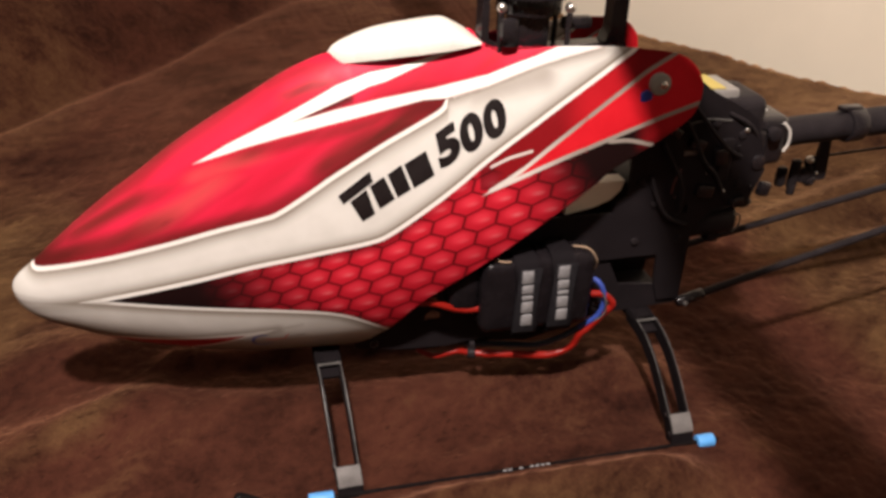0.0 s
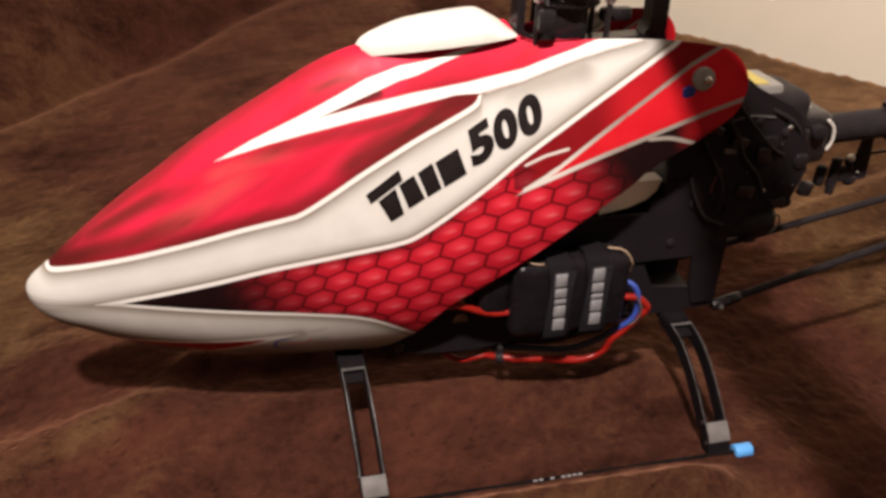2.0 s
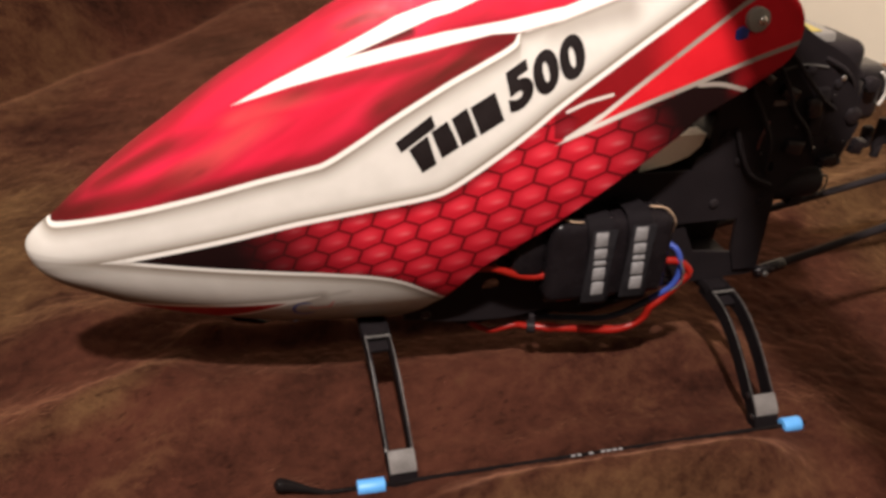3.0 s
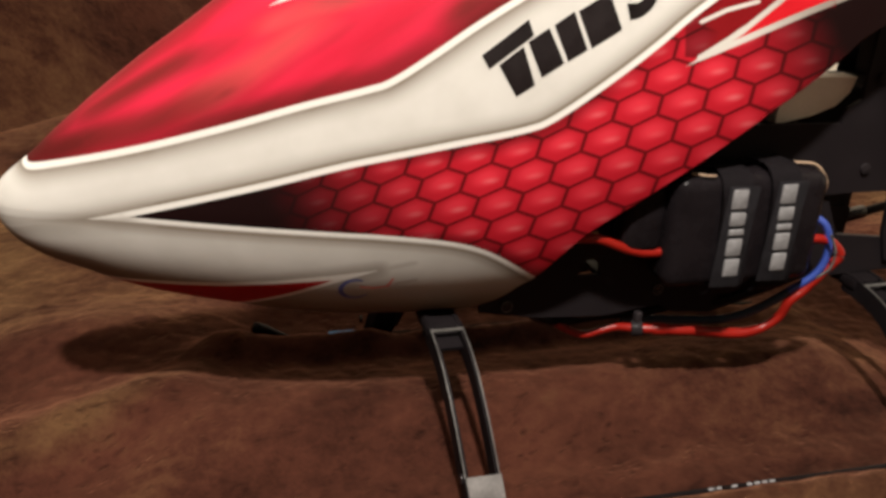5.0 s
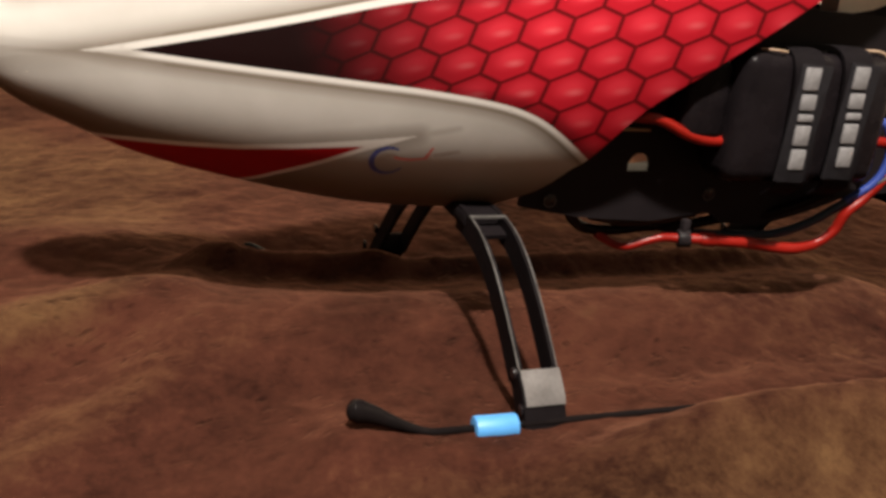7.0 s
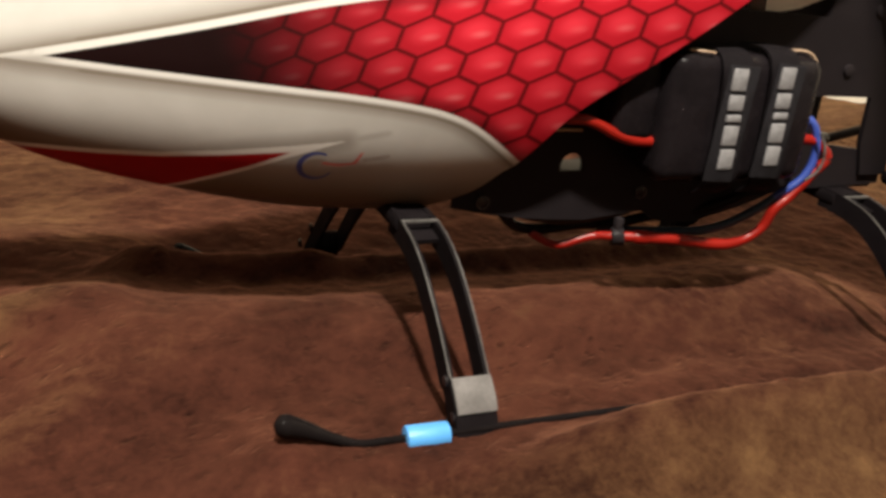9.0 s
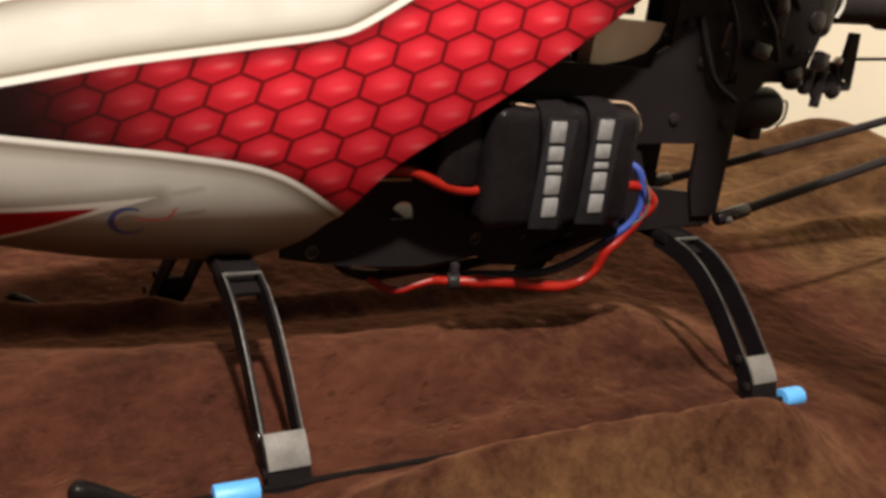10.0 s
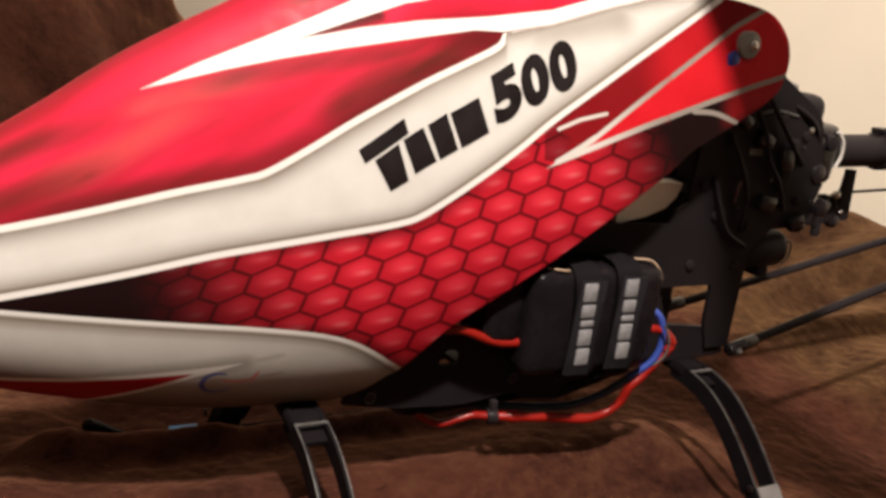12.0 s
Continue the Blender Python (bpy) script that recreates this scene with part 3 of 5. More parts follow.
STRIPE_LOW = [(0.0800, 0.1374), (0.0914, 0.1417), (0.1162, 0.1515), (0.1417, 0.1610), (0.1628, 0.1682), (0.1830, 0.1745)]
STRIPE_TIP = [(0.0753, 0.1346), (0.0914, 0.1411), (0.096, 0.1437), (0.0905, 0.1425), (0.096, 0.1475), (0.0937, 0.1466)]
DASH = [(0.0801, 0.1478), (0.0886, 0.1514), (0.0990, 0.1541)]
ARC = [(0.1353, 0.1574), (0.1450, 0.1574), (0.1567, 0.1546)]
REAR = [(0.0789, 0.1497), (0.0850, 0.1440), (0.0800, 0.1374)] + STRIPE_LOW[1:4] + [(0.1440, 0.1450), (0.20, 0.1400), (0.20, 0.20), (0.16, 0.21), (0.1453, 0.1958), (0.1261, 0.1819), (0.1026, 0.1656)]
BELLY_RED = [(-0.125, 0.0610), (-0.0965, 0.0618), (-0.0818, 0.0615), (-0.0670, 0.0617), (-0.0507, 0.0631), (-0.0331, 0.0649), (-0.0442, 0.0597), (-0.0559, 0.0549), (-0.0700, 0.0480), (-0.09, 0.04)]
BELLY_LINE = [(-0.125, 0.0622), (-0.0965, 0.0630), (-0.0818, 0.0628), (-0.0670, 0.0631), (-0.0507, 0.0646), (-0.0331, 0.0668), (-0.0189, 0.0689), (-0.0331, 0.0634), (-0.0442, 0.0585), (-0.0559, 0.0537), (-0.0700, 0.0466), (-0.09, 0.04)]
CUT = [(-0.010, 0.030), (0.010, 0.0425), (0.0206, 0.0493), (0.0258, 0.0536), (0.0305, 0.0593), (0.0348, 0.0628), (0.0483, 0.0790), (0.0668, 0.0920), (0.0849, 0.1041), (0.0987, 0.1140), (0.1142, 0.1255), (0.1300, 0.1375), (0.1377, 0.1440), (0.1576, 0.1547), (0.1730, 0.1645), (0.1778, 0.1710), (0.1793, 0.1800), (0.1760, 0.1882), (0.1667, 0.1950), (0.1467, 0.1977), (0.1304, 0.1979), (0.1119, 0.1968), (0.0890, 0.1947), (0.0835, 0.1955), (0.0795, 0.1978), (0.0755, 0.2035)]


def line_distance(points, x, z, closed=False):
    """Distance from each (x, z) to a broken line."""
    best = np.full(np.shape(x), 9.0)
    pts = list(points) + ([points[0]] if closed else [])
    for (ax, az), (bx, bz) in zip(pts, pts[1:]):
        ux, uz = bx - ax, bz - az
        t = np.clip(((x - ax) * ux + (z - az) * uz) / max(ux * ux + uz * uz, 1e-12), 0, 1)
        best = np.minimum(best, np.hypot(x - ax - t * ux, z - az - t * uz))
    return best


def area_distance(points, x, z):
    """Distance to a closed outline, above zero inside it."""
    odd = np.zeros(np.shape(x), bool)
    for (ax, az), (bx, bz) in zip(points, list(points[1:]) + [points[0]]):
        if az != bz:
            odd ^= ((az > z) != (bz > z)) & (x < (bx - ax) * (z - az) / (bz - az) + ax)
    d = line_distance(points, x, z, True)
    return np.where(odd, d, -d)


def rounded(points, steps=6):
    """The outline with its flat bends drawn smooth."""
    return [(v.x, v.z) for v in spline([(x, 0, z) for x, z in points], steps)]


def fade(a, b, v):
    t = np.clip((v - a) / (b - a), 0, 1)
    return t * t * (3 - 2 * t)


def build_canopy():
    """The shell: sections from the nose back, cut off along its rear edge, with its painted fields."""
    ns, nv = 581, 300
    edge = rounded(CUT, 5)
    tip = max(range(len(edge)), key=lambda k: edge[k][0])
    low_cut, high_cut = edge[:tip + 1], edge[tip:][::-1]
    reach = edge[tip][0] - 1e-6
    s = np.linspace(0.0, 1.0, ns) ** 0.92
    x1 = NOSE + (reach - NOSE) * s ** 2
    x1 = np.where(x1 > 0.165, reach - (reach - 0.165) * ((reach - x1) / (reach - 0.165)) ** 2, x1)
    zt, zb, w, zm = section(x1)
    z0 = np.maximum(zb, np.where(x1 < low_cut[0][0], -9, np.interp(x1, [p[0] for p in low_cut], [p[1] for p in low_cut])))
    z1 = np.minimum(zt, np.where(x1 < high_cut[0][0], 9, np.interp(x1, [p[0] for p in high_cut], [p[1] for p in high_cut])))

    def turn_of(z):
        return np.where(z >= zm, np.arccos(np.clip((z - zm) / np.maximum(zt - zm, 1e-9), 0, 1)), math.pi - np.arccos(np.clip((zm - z) / np.maximum(zm - zb, 1e-9), 0, 1)))

    p1, p0 = turn_of(z1), turn_of(z0)
    v = np.linspace(0, 1, nv + 1)[None, :]
    ease_top = np.interp(x1, [0.085, 0.125], [5.0, 1.0])[:, None]
    ease_low = np.interp(x1, [0.02, 0.055], [2.8, 1.0])[:, None]
    c = np.cos(math.pi * v + p1[:, None] * (1 - v) ** ease_top - (math.pi - p0)[:, None] * v ** ease_low)
    X = x1[:, None] + 0 * c
    Z = zm[:, None] + np.where(c >= 0, c * (zt - zm)[:, None], c * (zm - zb)[:, None])
    Y = half_width(X, Z)
    Y[z1 >= zt, 0] = 0
    Y[z0 <= zb, -1] = 0
    # the far half needs only every second row and column
    grids = [(X, -Y, Z), (X[::2, ::2], Y[::2, ::2], Z[::2, ::2])]
    faces, start = [], 0
    for side_no, (gx, gy, gz) in enumerate(grids):
        rows, cols = gx.shape
        a = (np.arange(rows - 1)[:, None] * cols + np.arange(cols - 1)[None, :]).ravel() + start
        b, cc, dd = a + cols, a + cols + 1, a + 1
        faces += np.stack((a, dd, cc, b) if side_no == 0 else (a, b, cc, dd), -1).tolist()
        start += rows * cols
    me = bpy.data.meshes.new("canopy")
    me.from_pydata(np.concatenate([np.stack(g, -1).reshape(-1, 3) for g in grids]).tolist(), [], faces)
    x, z = np.concatenate([g[0].ravel() for g in grids]), np.concatenate([g[2].ravel() for g in grids])
    band_top, band_low, belly_top = rounded(BAND_TOP), rounded(BAND_LOW), rounded(BELLY_TOP)
    top = area_distance(band_top + RED_TOP[len(BAND_TOP):], x, z)
    side = area_distance(band_low + SIDE[len(BAND_LOW):-len(BELLY_TOP)] + belly_top, x, z)
    zig = np.maximum(area_distance(ZIG_UPPER, x, z), area_distance(ZIG_LOWER, x, z))
    stripe = np.maximum.reduce([0.00085 - line_distance(STRIPE_UP, x, z), 0.00095 - line_distance(STRIPE_LOW, x, z), area_distance(STRIPE_TIP, x, z),
                                0.0006 - line_distance(DASH, x, z), 0.0009 - line_distance(rounded(ARC), x, z)])
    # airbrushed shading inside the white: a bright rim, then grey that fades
    wedge = np.maximum(0.9719 * (z - 0.0873) - 0.2355 * (x + 0.0936), -0.9977 * (z - 0.0873) - 0.0683 * (x + 0.0936))
    rim = np.minimum(np.where(zig > -0.0004, 9, -top), np.where(x < -0.088, np.maximum(wedge, -0.001), -side))
    rim = np.where((x > 0.0615) & (-top < -side), rim + 0.0018, rim)
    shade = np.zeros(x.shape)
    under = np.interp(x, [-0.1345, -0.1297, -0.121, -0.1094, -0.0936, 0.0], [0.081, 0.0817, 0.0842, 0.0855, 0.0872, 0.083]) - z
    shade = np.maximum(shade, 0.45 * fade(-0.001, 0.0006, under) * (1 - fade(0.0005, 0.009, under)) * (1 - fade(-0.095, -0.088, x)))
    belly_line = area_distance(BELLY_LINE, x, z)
    # belly: airbrushed grey, with the underside's shade painted in towards the keel
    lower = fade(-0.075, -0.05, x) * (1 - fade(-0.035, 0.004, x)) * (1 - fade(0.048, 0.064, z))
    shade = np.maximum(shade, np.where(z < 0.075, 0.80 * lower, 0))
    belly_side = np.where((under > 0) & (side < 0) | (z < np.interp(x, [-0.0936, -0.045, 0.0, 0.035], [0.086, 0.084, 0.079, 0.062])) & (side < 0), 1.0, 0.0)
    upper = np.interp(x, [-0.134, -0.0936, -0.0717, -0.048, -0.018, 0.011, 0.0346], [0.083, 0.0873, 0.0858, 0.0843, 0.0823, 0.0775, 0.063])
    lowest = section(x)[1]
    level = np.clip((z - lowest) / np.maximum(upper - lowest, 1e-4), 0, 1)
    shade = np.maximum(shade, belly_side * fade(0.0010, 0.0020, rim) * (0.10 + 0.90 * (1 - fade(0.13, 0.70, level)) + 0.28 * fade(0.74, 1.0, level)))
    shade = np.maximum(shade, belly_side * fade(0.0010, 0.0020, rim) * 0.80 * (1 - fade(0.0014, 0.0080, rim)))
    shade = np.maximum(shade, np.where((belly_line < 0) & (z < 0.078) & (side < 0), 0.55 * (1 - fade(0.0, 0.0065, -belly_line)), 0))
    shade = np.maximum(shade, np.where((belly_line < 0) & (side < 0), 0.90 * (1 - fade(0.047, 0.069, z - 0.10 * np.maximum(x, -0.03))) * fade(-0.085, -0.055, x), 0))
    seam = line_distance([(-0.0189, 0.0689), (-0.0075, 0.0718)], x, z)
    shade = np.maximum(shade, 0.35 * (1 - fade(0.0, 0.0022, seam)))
    tip = line_distance([(0.075, 0.1795), (0.105, 0.186)], x, z)
    shade = np.maximum(shade, np.where(top < 0, 0.5 * (1 - fade(0.001, 0.010, tip)), 0))
    # darkened red
    hook = np.hypot((x - 0.062) / 0.045, (z - 0.174) / 0.012)
    top_dark = 0.85 * (1 - fade(0.15, 1.0, hook)) * fade(-0.02, 0.03, x)
    top_dark = np.maximum(top_dark, 0.55 * (1 - fade(0.0, 0.008, top)) * (1 - fade(0.165, 0.18, z)))
    top_dark = np.maximum(top_dark, 0.92 * (1 - fade(-0.124, -0.074, x)) * (1 - fade(0.001, 0.017, top)))
    dash = line_distance([(-0.006, 0.1682), (0.019, 0.1770)], x, z)
    top_dark = np.maximum(top_dark, np.where(z < np.interp(x, [-0.006, 0.028], [0.1690, 0.1815]), 0.92 * (1 - fade(0.0005, 0.0040, dash)), 0))
    rear = area_distance(REAR, x, z)
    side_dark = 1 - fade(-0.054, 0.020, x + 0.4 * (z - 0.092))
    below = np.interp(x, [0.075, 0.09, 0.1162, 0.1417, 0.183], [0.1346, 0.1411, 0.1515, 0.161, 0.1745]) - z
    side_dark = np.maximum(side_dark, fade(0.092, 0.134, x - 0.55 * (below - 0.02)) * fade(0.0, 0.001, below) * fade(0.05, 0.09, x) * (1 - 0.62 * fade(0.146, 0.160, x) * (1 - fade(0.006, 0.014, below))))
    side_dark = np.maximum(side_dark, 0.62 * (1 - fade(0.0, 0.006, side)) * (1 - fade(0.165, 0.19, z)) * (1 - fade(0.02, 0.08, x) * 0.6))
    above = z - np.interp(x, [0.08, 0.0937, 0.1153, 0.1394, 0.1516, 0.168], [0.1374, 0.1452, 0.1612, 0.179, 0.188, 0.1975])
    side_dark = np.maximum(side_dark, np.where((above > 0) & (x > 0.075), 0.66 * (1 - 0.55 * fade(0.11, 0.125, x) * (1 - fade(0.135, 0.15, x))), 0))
    # streaks brushed on the red: line, half width, strength
    def strokes(rows):
        out = np.zeros(x.shape)
        for points, half, force in rows:
            (ax, az), (bx, bz) = points[0], points[-1]
            share = ((x - ax) * (bx - ax) + (z - az) * (bz - az)) / ((bx - ax) ** 2 + (bz - az) ** 2)
            ends = fade(-0.05, 0.22, share) * (1 - fade(0.70, 1.12, share))
            out = np.maximum(out, force * ends * (1 - fade(0.05, 1.0, line_distance(rounded(points, 4), x, z) / half)))
        return out

    streak_dark = strokes([
        ([(-0.1124, 0.1110), (-0.0964, 0.1205), (-0.0804, 0.1292), (-0.0602, 0.1396)], 0.0050, 0.80),
        ([(-0.1163, 0.1058), (-0.0962, 0.1120), (-0.0782, 0.1183), (-0.0561, 0.1283)], 0.0062, 0.92),
        ([(-0.1150, 0.1150), (-0.1030, 0.1255), (-0.0876, 0.1325), (-0.0707, 0.1444)], 0.0042, 0.70),
        ([(-0.0802, 0.1164), (-0.0681, 0.1218), (-0.0571, 0.1278)], 0.0028, 0.80),
        ([(-0.0198, 0.1773), (-0.0057, 0.1843), (0.0102, 0.1900)], 0.0040, 0.55), ([(-0.0128, 0.1754), (0.0002, 0.1799), (0.0161, 0.1843)], 0.0028, 0.55),
        ([(-0.1260, 0.1053), (-0.1153, 0.1063), (-0.0982, 0.1110)], 0.0060, 0.95),
        ([(-0.0401, 0.1495), (-0.0102, 0.1586), (0.0182, 0.1654), (0.0450, 0.1720)], 0.0050, 0.68),
        ([(-0.0040, 0.1417), (0.0180, 0.1559), (0.0340, 0.1639), (0.0600, 0.1750)], 0.0088, 0.92),
        ([(-0.0901, 0.1096), (-0.0500, 0.1210), (-0.0300, 0.1275), (-0.0180, 0.1316), (0.0040, 0.1453)], 0.0058, 0.66)])
    ridge = smooth(station(TOP_X), TOP_Z, station(x)) - z
    streak_dark = np.maximum(streak_dark, 0.78 * (1 - fade(0.0005, 0.0065, ridge)) * (1 - fade(-0.045, 0.015, x)))
    streak_pale = strokes([([(-0.0782, 0.1183), (-0.0612, 0.1278), (-0.0515, 0.1340), (-0.0400, 0.1420), (-0.0300, 0.1472)], 0.0062, 0.36), ([(-0.0552, 0.1409), (-0.0350, 0.1491), (-0.0149, 0.1549)], 0.0045, 0.35)])
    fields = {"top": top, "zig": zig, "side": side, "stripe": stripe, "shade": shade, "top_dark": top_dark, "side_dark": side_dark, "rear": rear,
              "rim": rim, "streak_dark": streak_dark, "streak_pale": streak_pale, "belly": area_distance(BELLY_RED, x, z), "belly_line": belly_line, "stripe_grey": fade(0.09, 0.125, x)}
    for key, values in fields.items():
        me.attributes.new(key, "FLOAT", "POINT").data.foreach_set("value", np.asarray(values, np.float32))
    me.polygons.foreach_set("use_smooth", [True] * len(faces))
    bm = bmesh.new()
    bm.from_mesh(me)
    bmesh.ops.delete(bm, geom=[q for q in bm.verts if not q.link_faces], context="VERTS")
    bmesh.ops.remove_doubles(bm, verts=[q for q in bm.verts if abs(q.co.y) < 0.0004], dist=0.00003)
    bm.to_mesh(me)
    bm.free()
    me.materials.append(canopy_paint)
    ob = new("canopy", me)
    shell = ob.modifiers.new("thickness", "SOLIDIFY")
    shell.thickness, shell.offset = 0.0011, -1
    ob.parent = heli
    return tagged(ob, "glossy airbrushed fibreglass canopy, red, white and black with honeycomb pattern")


canopy = build_canopy()


def on_side(x, z, lift=0.00025):
    return (x, -float(half_width(x, z)) - lift, z)


def decal(loops, lift=0.00025):
    """Thin print on the canopy's side: closed loops of (x, z)."""
    bm = bmesh.new()
    for loop in loops:
        vs = [bm.verts.new((x, 0, z)) for x, z in loop]
        bm.faces.new(vs)
    bmesh.ops.triangulate(bm, faces=bm.faces)
    return wrap(bm, lift)


def wrap(bm, lift=0.00025):
    bmesh.ops.subdivide_edges(bm, edges=[e for e in bm.edges if e.calc_length() > 0.002], cuts=2, use_grid_fill=True)
    bmesh.ops.triangulate(bm, faces=bm.faces)
    for q in bm.verts:
        q.co = on_side(q.co.x, q.co.z, lift)
    return bm


def slanted(u, v, at=(0.0211, 0.1260), along=(0.857, 0.515), up=(-0.36, 0.93)):
    """A place in the lettering: u along the line of writing, v up."""
    return at[0] + u * along[0] + v * up[0], at[1] + u * along[1] + v * up[1]


def letter_block(outline):
    return [slanted(u, v) for u, v in outline]


MM = 0.001
BLOCKS = [
    [[(-5.0, 15.0), (12.2, 16.6), (12.0, 12.0), (-4.4, 10.6)], [(-1.2, 10.0), (7.8, 10.9), (7.0, -0.4), (0.4, -0.4)]],
    [[(9.6, 11.2), (17.2, 11.4), (17.9, 0.4), (9.8, 0.4)]],
    [[(19.0, 11.2), (26.4, 11.4), (26.2, 0.0), (19.2, 0.2)]],
    [[(27.6, 10.8), (39.0, 10.4), (38.6, -0.6), (27.6, -0.3)]],
]
for loops in BLOCKS:
    part("black_print_block", decal([letter_block([(u * MM, v * MM) for u, v in loop]) for loop in loops]), print_black, canopy, flat=True)


def number_print(text, u0, width, v0, height):
    """Digits in the built-in font, laid on the canopy's side."""
    curve = bpy.data.curves.new("number", "FONT")
    curve.body, curve.size, curve.offset, curve.resolution_u = text, 1.0, 0.060, 6
    ob = new("number", curve)
    me = bpy.data.meshes.new_from_object(ob.evaluated_get(bpy.context.evaluated_depsgraph_get()))
    bpy.data.objects.remove(ob)
    bm = bmesh.new()
    bm.from_mesh(me)
    bpy.data.meshes.remove(me)
    xs, ys = [q.co.x for q in bm.verts], [q.co.y for q in bm.verts]
    lo, hi, b0, b1 = min(xs), max(xs), min(ys), max(ys)
    for q in bm.verts:
        v = height * (q.co.y - b0) / (b1 - b0)
        x, z = slanted(u0 + width * (q.co.x - lo) / (hi - lo) + 0.18 * v, v0 + v)
        q.co = (x, 0, z)
    return wrap(bm)


for k, digit in enumerate("500"):
    part("digit", number_print(digit, 0.0419 + 0.0121 * k, 0.0118, -0.0006 - 0.0011 * k, 0.0146), print_black, canopy, flat=True)

# faded maker's mark low on the belly: an arc, a swash and a bar
ring = [(-0.0262 + 0.0052 * math.cos(radians(a)), 0.0607 + 0.0047 * math.sin(radians(a))) for a in range(60, 331, 15)]
inner = [(-0.0256 + 0.0042 * math.cos(radians(a)), 0.0607 + 0.0038 * math.sin(radians(a))) for a in range(330, 59, -15)]
part("blue_arc_print", decal([[a, b, c, d] for a, b, c, d in zip(ring, ring[1:], inner[::-1][1:], inner[::-1])]), print_blue, canopy, flat=True)
swash = [(-0.0245, 0.0622), (-0.020, 0.0617), (-0.0160, 0.0622), (-0.0143, 0.0655), (-0.0136, 0.0655), (-0.0150, 0.0616), (-0.020, 0.0608), (-0.0245, 0.0614)]
part("red_swash_print", decal([swash]), print_red, canopy, flat=True)
part("grey_bar_print", decal([[(-0.0135, 0.0635), (-0.0062, 0.0652), (-0.0058, 0.0640), (-0.0130, 0.0622)]]), print_grey, canopy, flat=True)


def build_scoop():
    """The white teardrop air scoop on the canopy's ridge."""
    bm = bmesh.new()
    us = np.linspace(0, 1, 34)
    rings = []
    for u in us:
        x = 0.0125 + 0.0665 * u
        ridge = float(section(x)[0])
        b = 0.0145 * float(smooth([0, 0.03, 0.12, 0.35, 0.65, 0.9, 1], [0.0, 0.26, 0.55, 0.88, 1.0, 0.92, 0.84], u))
        top = float(smooth([0, 0.03, 0.12, 0.33, 0.55, 0.76, 0.86, 1], [0.1930, 0.1955, 0.1986, 0.2030, 0.2052, 0.2066, 0.2040, 0.1985], u))
        low = min(ridge - 0.0045, top - 0.0008)
        rings.append([bm.verts.new((x, b * math.cos(a), low + (top - low) * math.sin(a) ** 0.8 if math.sin(a) > 0 else low)) for a in np.linspace(math.pi, 0, 25)])
    for p, q in zip(rings, rings[1:]):
        for k in range(len(p) - 1):
            bm.faces.new((p[k], p[k + 1], q[k + 1], q[k]))
    bm.faces.new(rings[-1]), bm.faces.new(rings[0][::-1])
    bmesh.ops.remove_doubles(bm, verts=bm.verts, dist=1e-5)
    return part("air_scoop", bm, plain("cream_white_gel_coat", (0.64, 0.605, 0.55), 0.28, 0, 0.03, 90.0, 0.00004, Coat_Weight=0.35), canopy, "glossy white teardrop scoop")


build_scoop()
bx, bz = 0.1575, 0.1825
by = -float(half_width(bx, bz))
part("washer", rod((bx, by - 0.0020, bz), (bx, by + 0.002, bz), 0.0050, sides=28, bevel=0.0006), washer_grey, canopy, "grey rubber grommet washer")
part("screw", ball((bx + 0.0012, by - 0.0024, bz), 0.0019, stretch=(1, 0.6, 1)), steel, canopy, "steel screw head")
part("blue_nut", rod((bx - 0.0058, by - 0.0012, bz - 0.0058), (bx - 0.0058, by + 0.003, bz - 0.0058), 0.0034, sides=6, bevel=0.0004), anodised_blue, canopy, "dark blue anodised nut")

# ---- chassis ----
UPPER = [(0.060, 0.112), (0.151, 0.1105), (0.1525, 0.116), (0.158, 0.119), (0.1585, 0.150), (0.150, 0.188), (0.176, 0.186), (0.196, 0.172), (0.216, 0.162), (0.224, 0.156), (0.228, 0.146), (0.234, 0.128), (0.228, 0.109), (0.209, 0.108), (0.1985, 0.098), (0.1990, 0.054), (0.186, 0.054), (0.182, 0.066), (0.181, 0.0835), (0.160, 0.0835), (0.060, 0.080)]
GAP = [(0.1875, 0.1065), (0.1935, 0.1075), (0.1930, 0.1120), (0.1880, 0.1110)]
UPPER_FAR = [(0.060, 0.112), (0.178, 0.1125), (0.178, 0.180), (0.196, 0.172), (0.216, 0.162), (0.228, 0.146), (0.234, 0.128), (0.228, 0.109), (0.209, 0.108), (0.1985, 0.098), (0.1990, 0.054), (0.186, 0.054), (0.182, 0.066), (0.181, 0.0835), (0.160, 0.0835), (0.060, 0.080)]
LOWER = [(0.030, 0.066), (0.020, 0.056), (0.019, 0.0450), (0.028, 0.0432), (0.040, 0.0412), (0.053, 0.0402), (0.068, 0.0395), (0.080, 0.0410), (0.090, 0.0420), (0.096, 0.0385), (0.112, 0.0370), (0.132, 0.0420), (0.150, 0.0480), (0.198, 0.0500), (0.1985, 0.0620), (0.162, 0.0660), (0.155, 0.080), (0.060, 0.082), (0.040, 0.078)]
HOLE = [(0.0555, 0.0565), (0.0640, 0.0565), (0.0640, 0.0590), (0.0630, 0.0612), (0.0610, 0.0625), (0.0585, 0.0625), (0.0565, 0.0612), (0.0555, 0.0590)]
WIDE_HOLE = [(0.0560, 0.0470), (0.0900, 0.0510), (0.0900, 0.0640), (0.0560, 0.0640)]
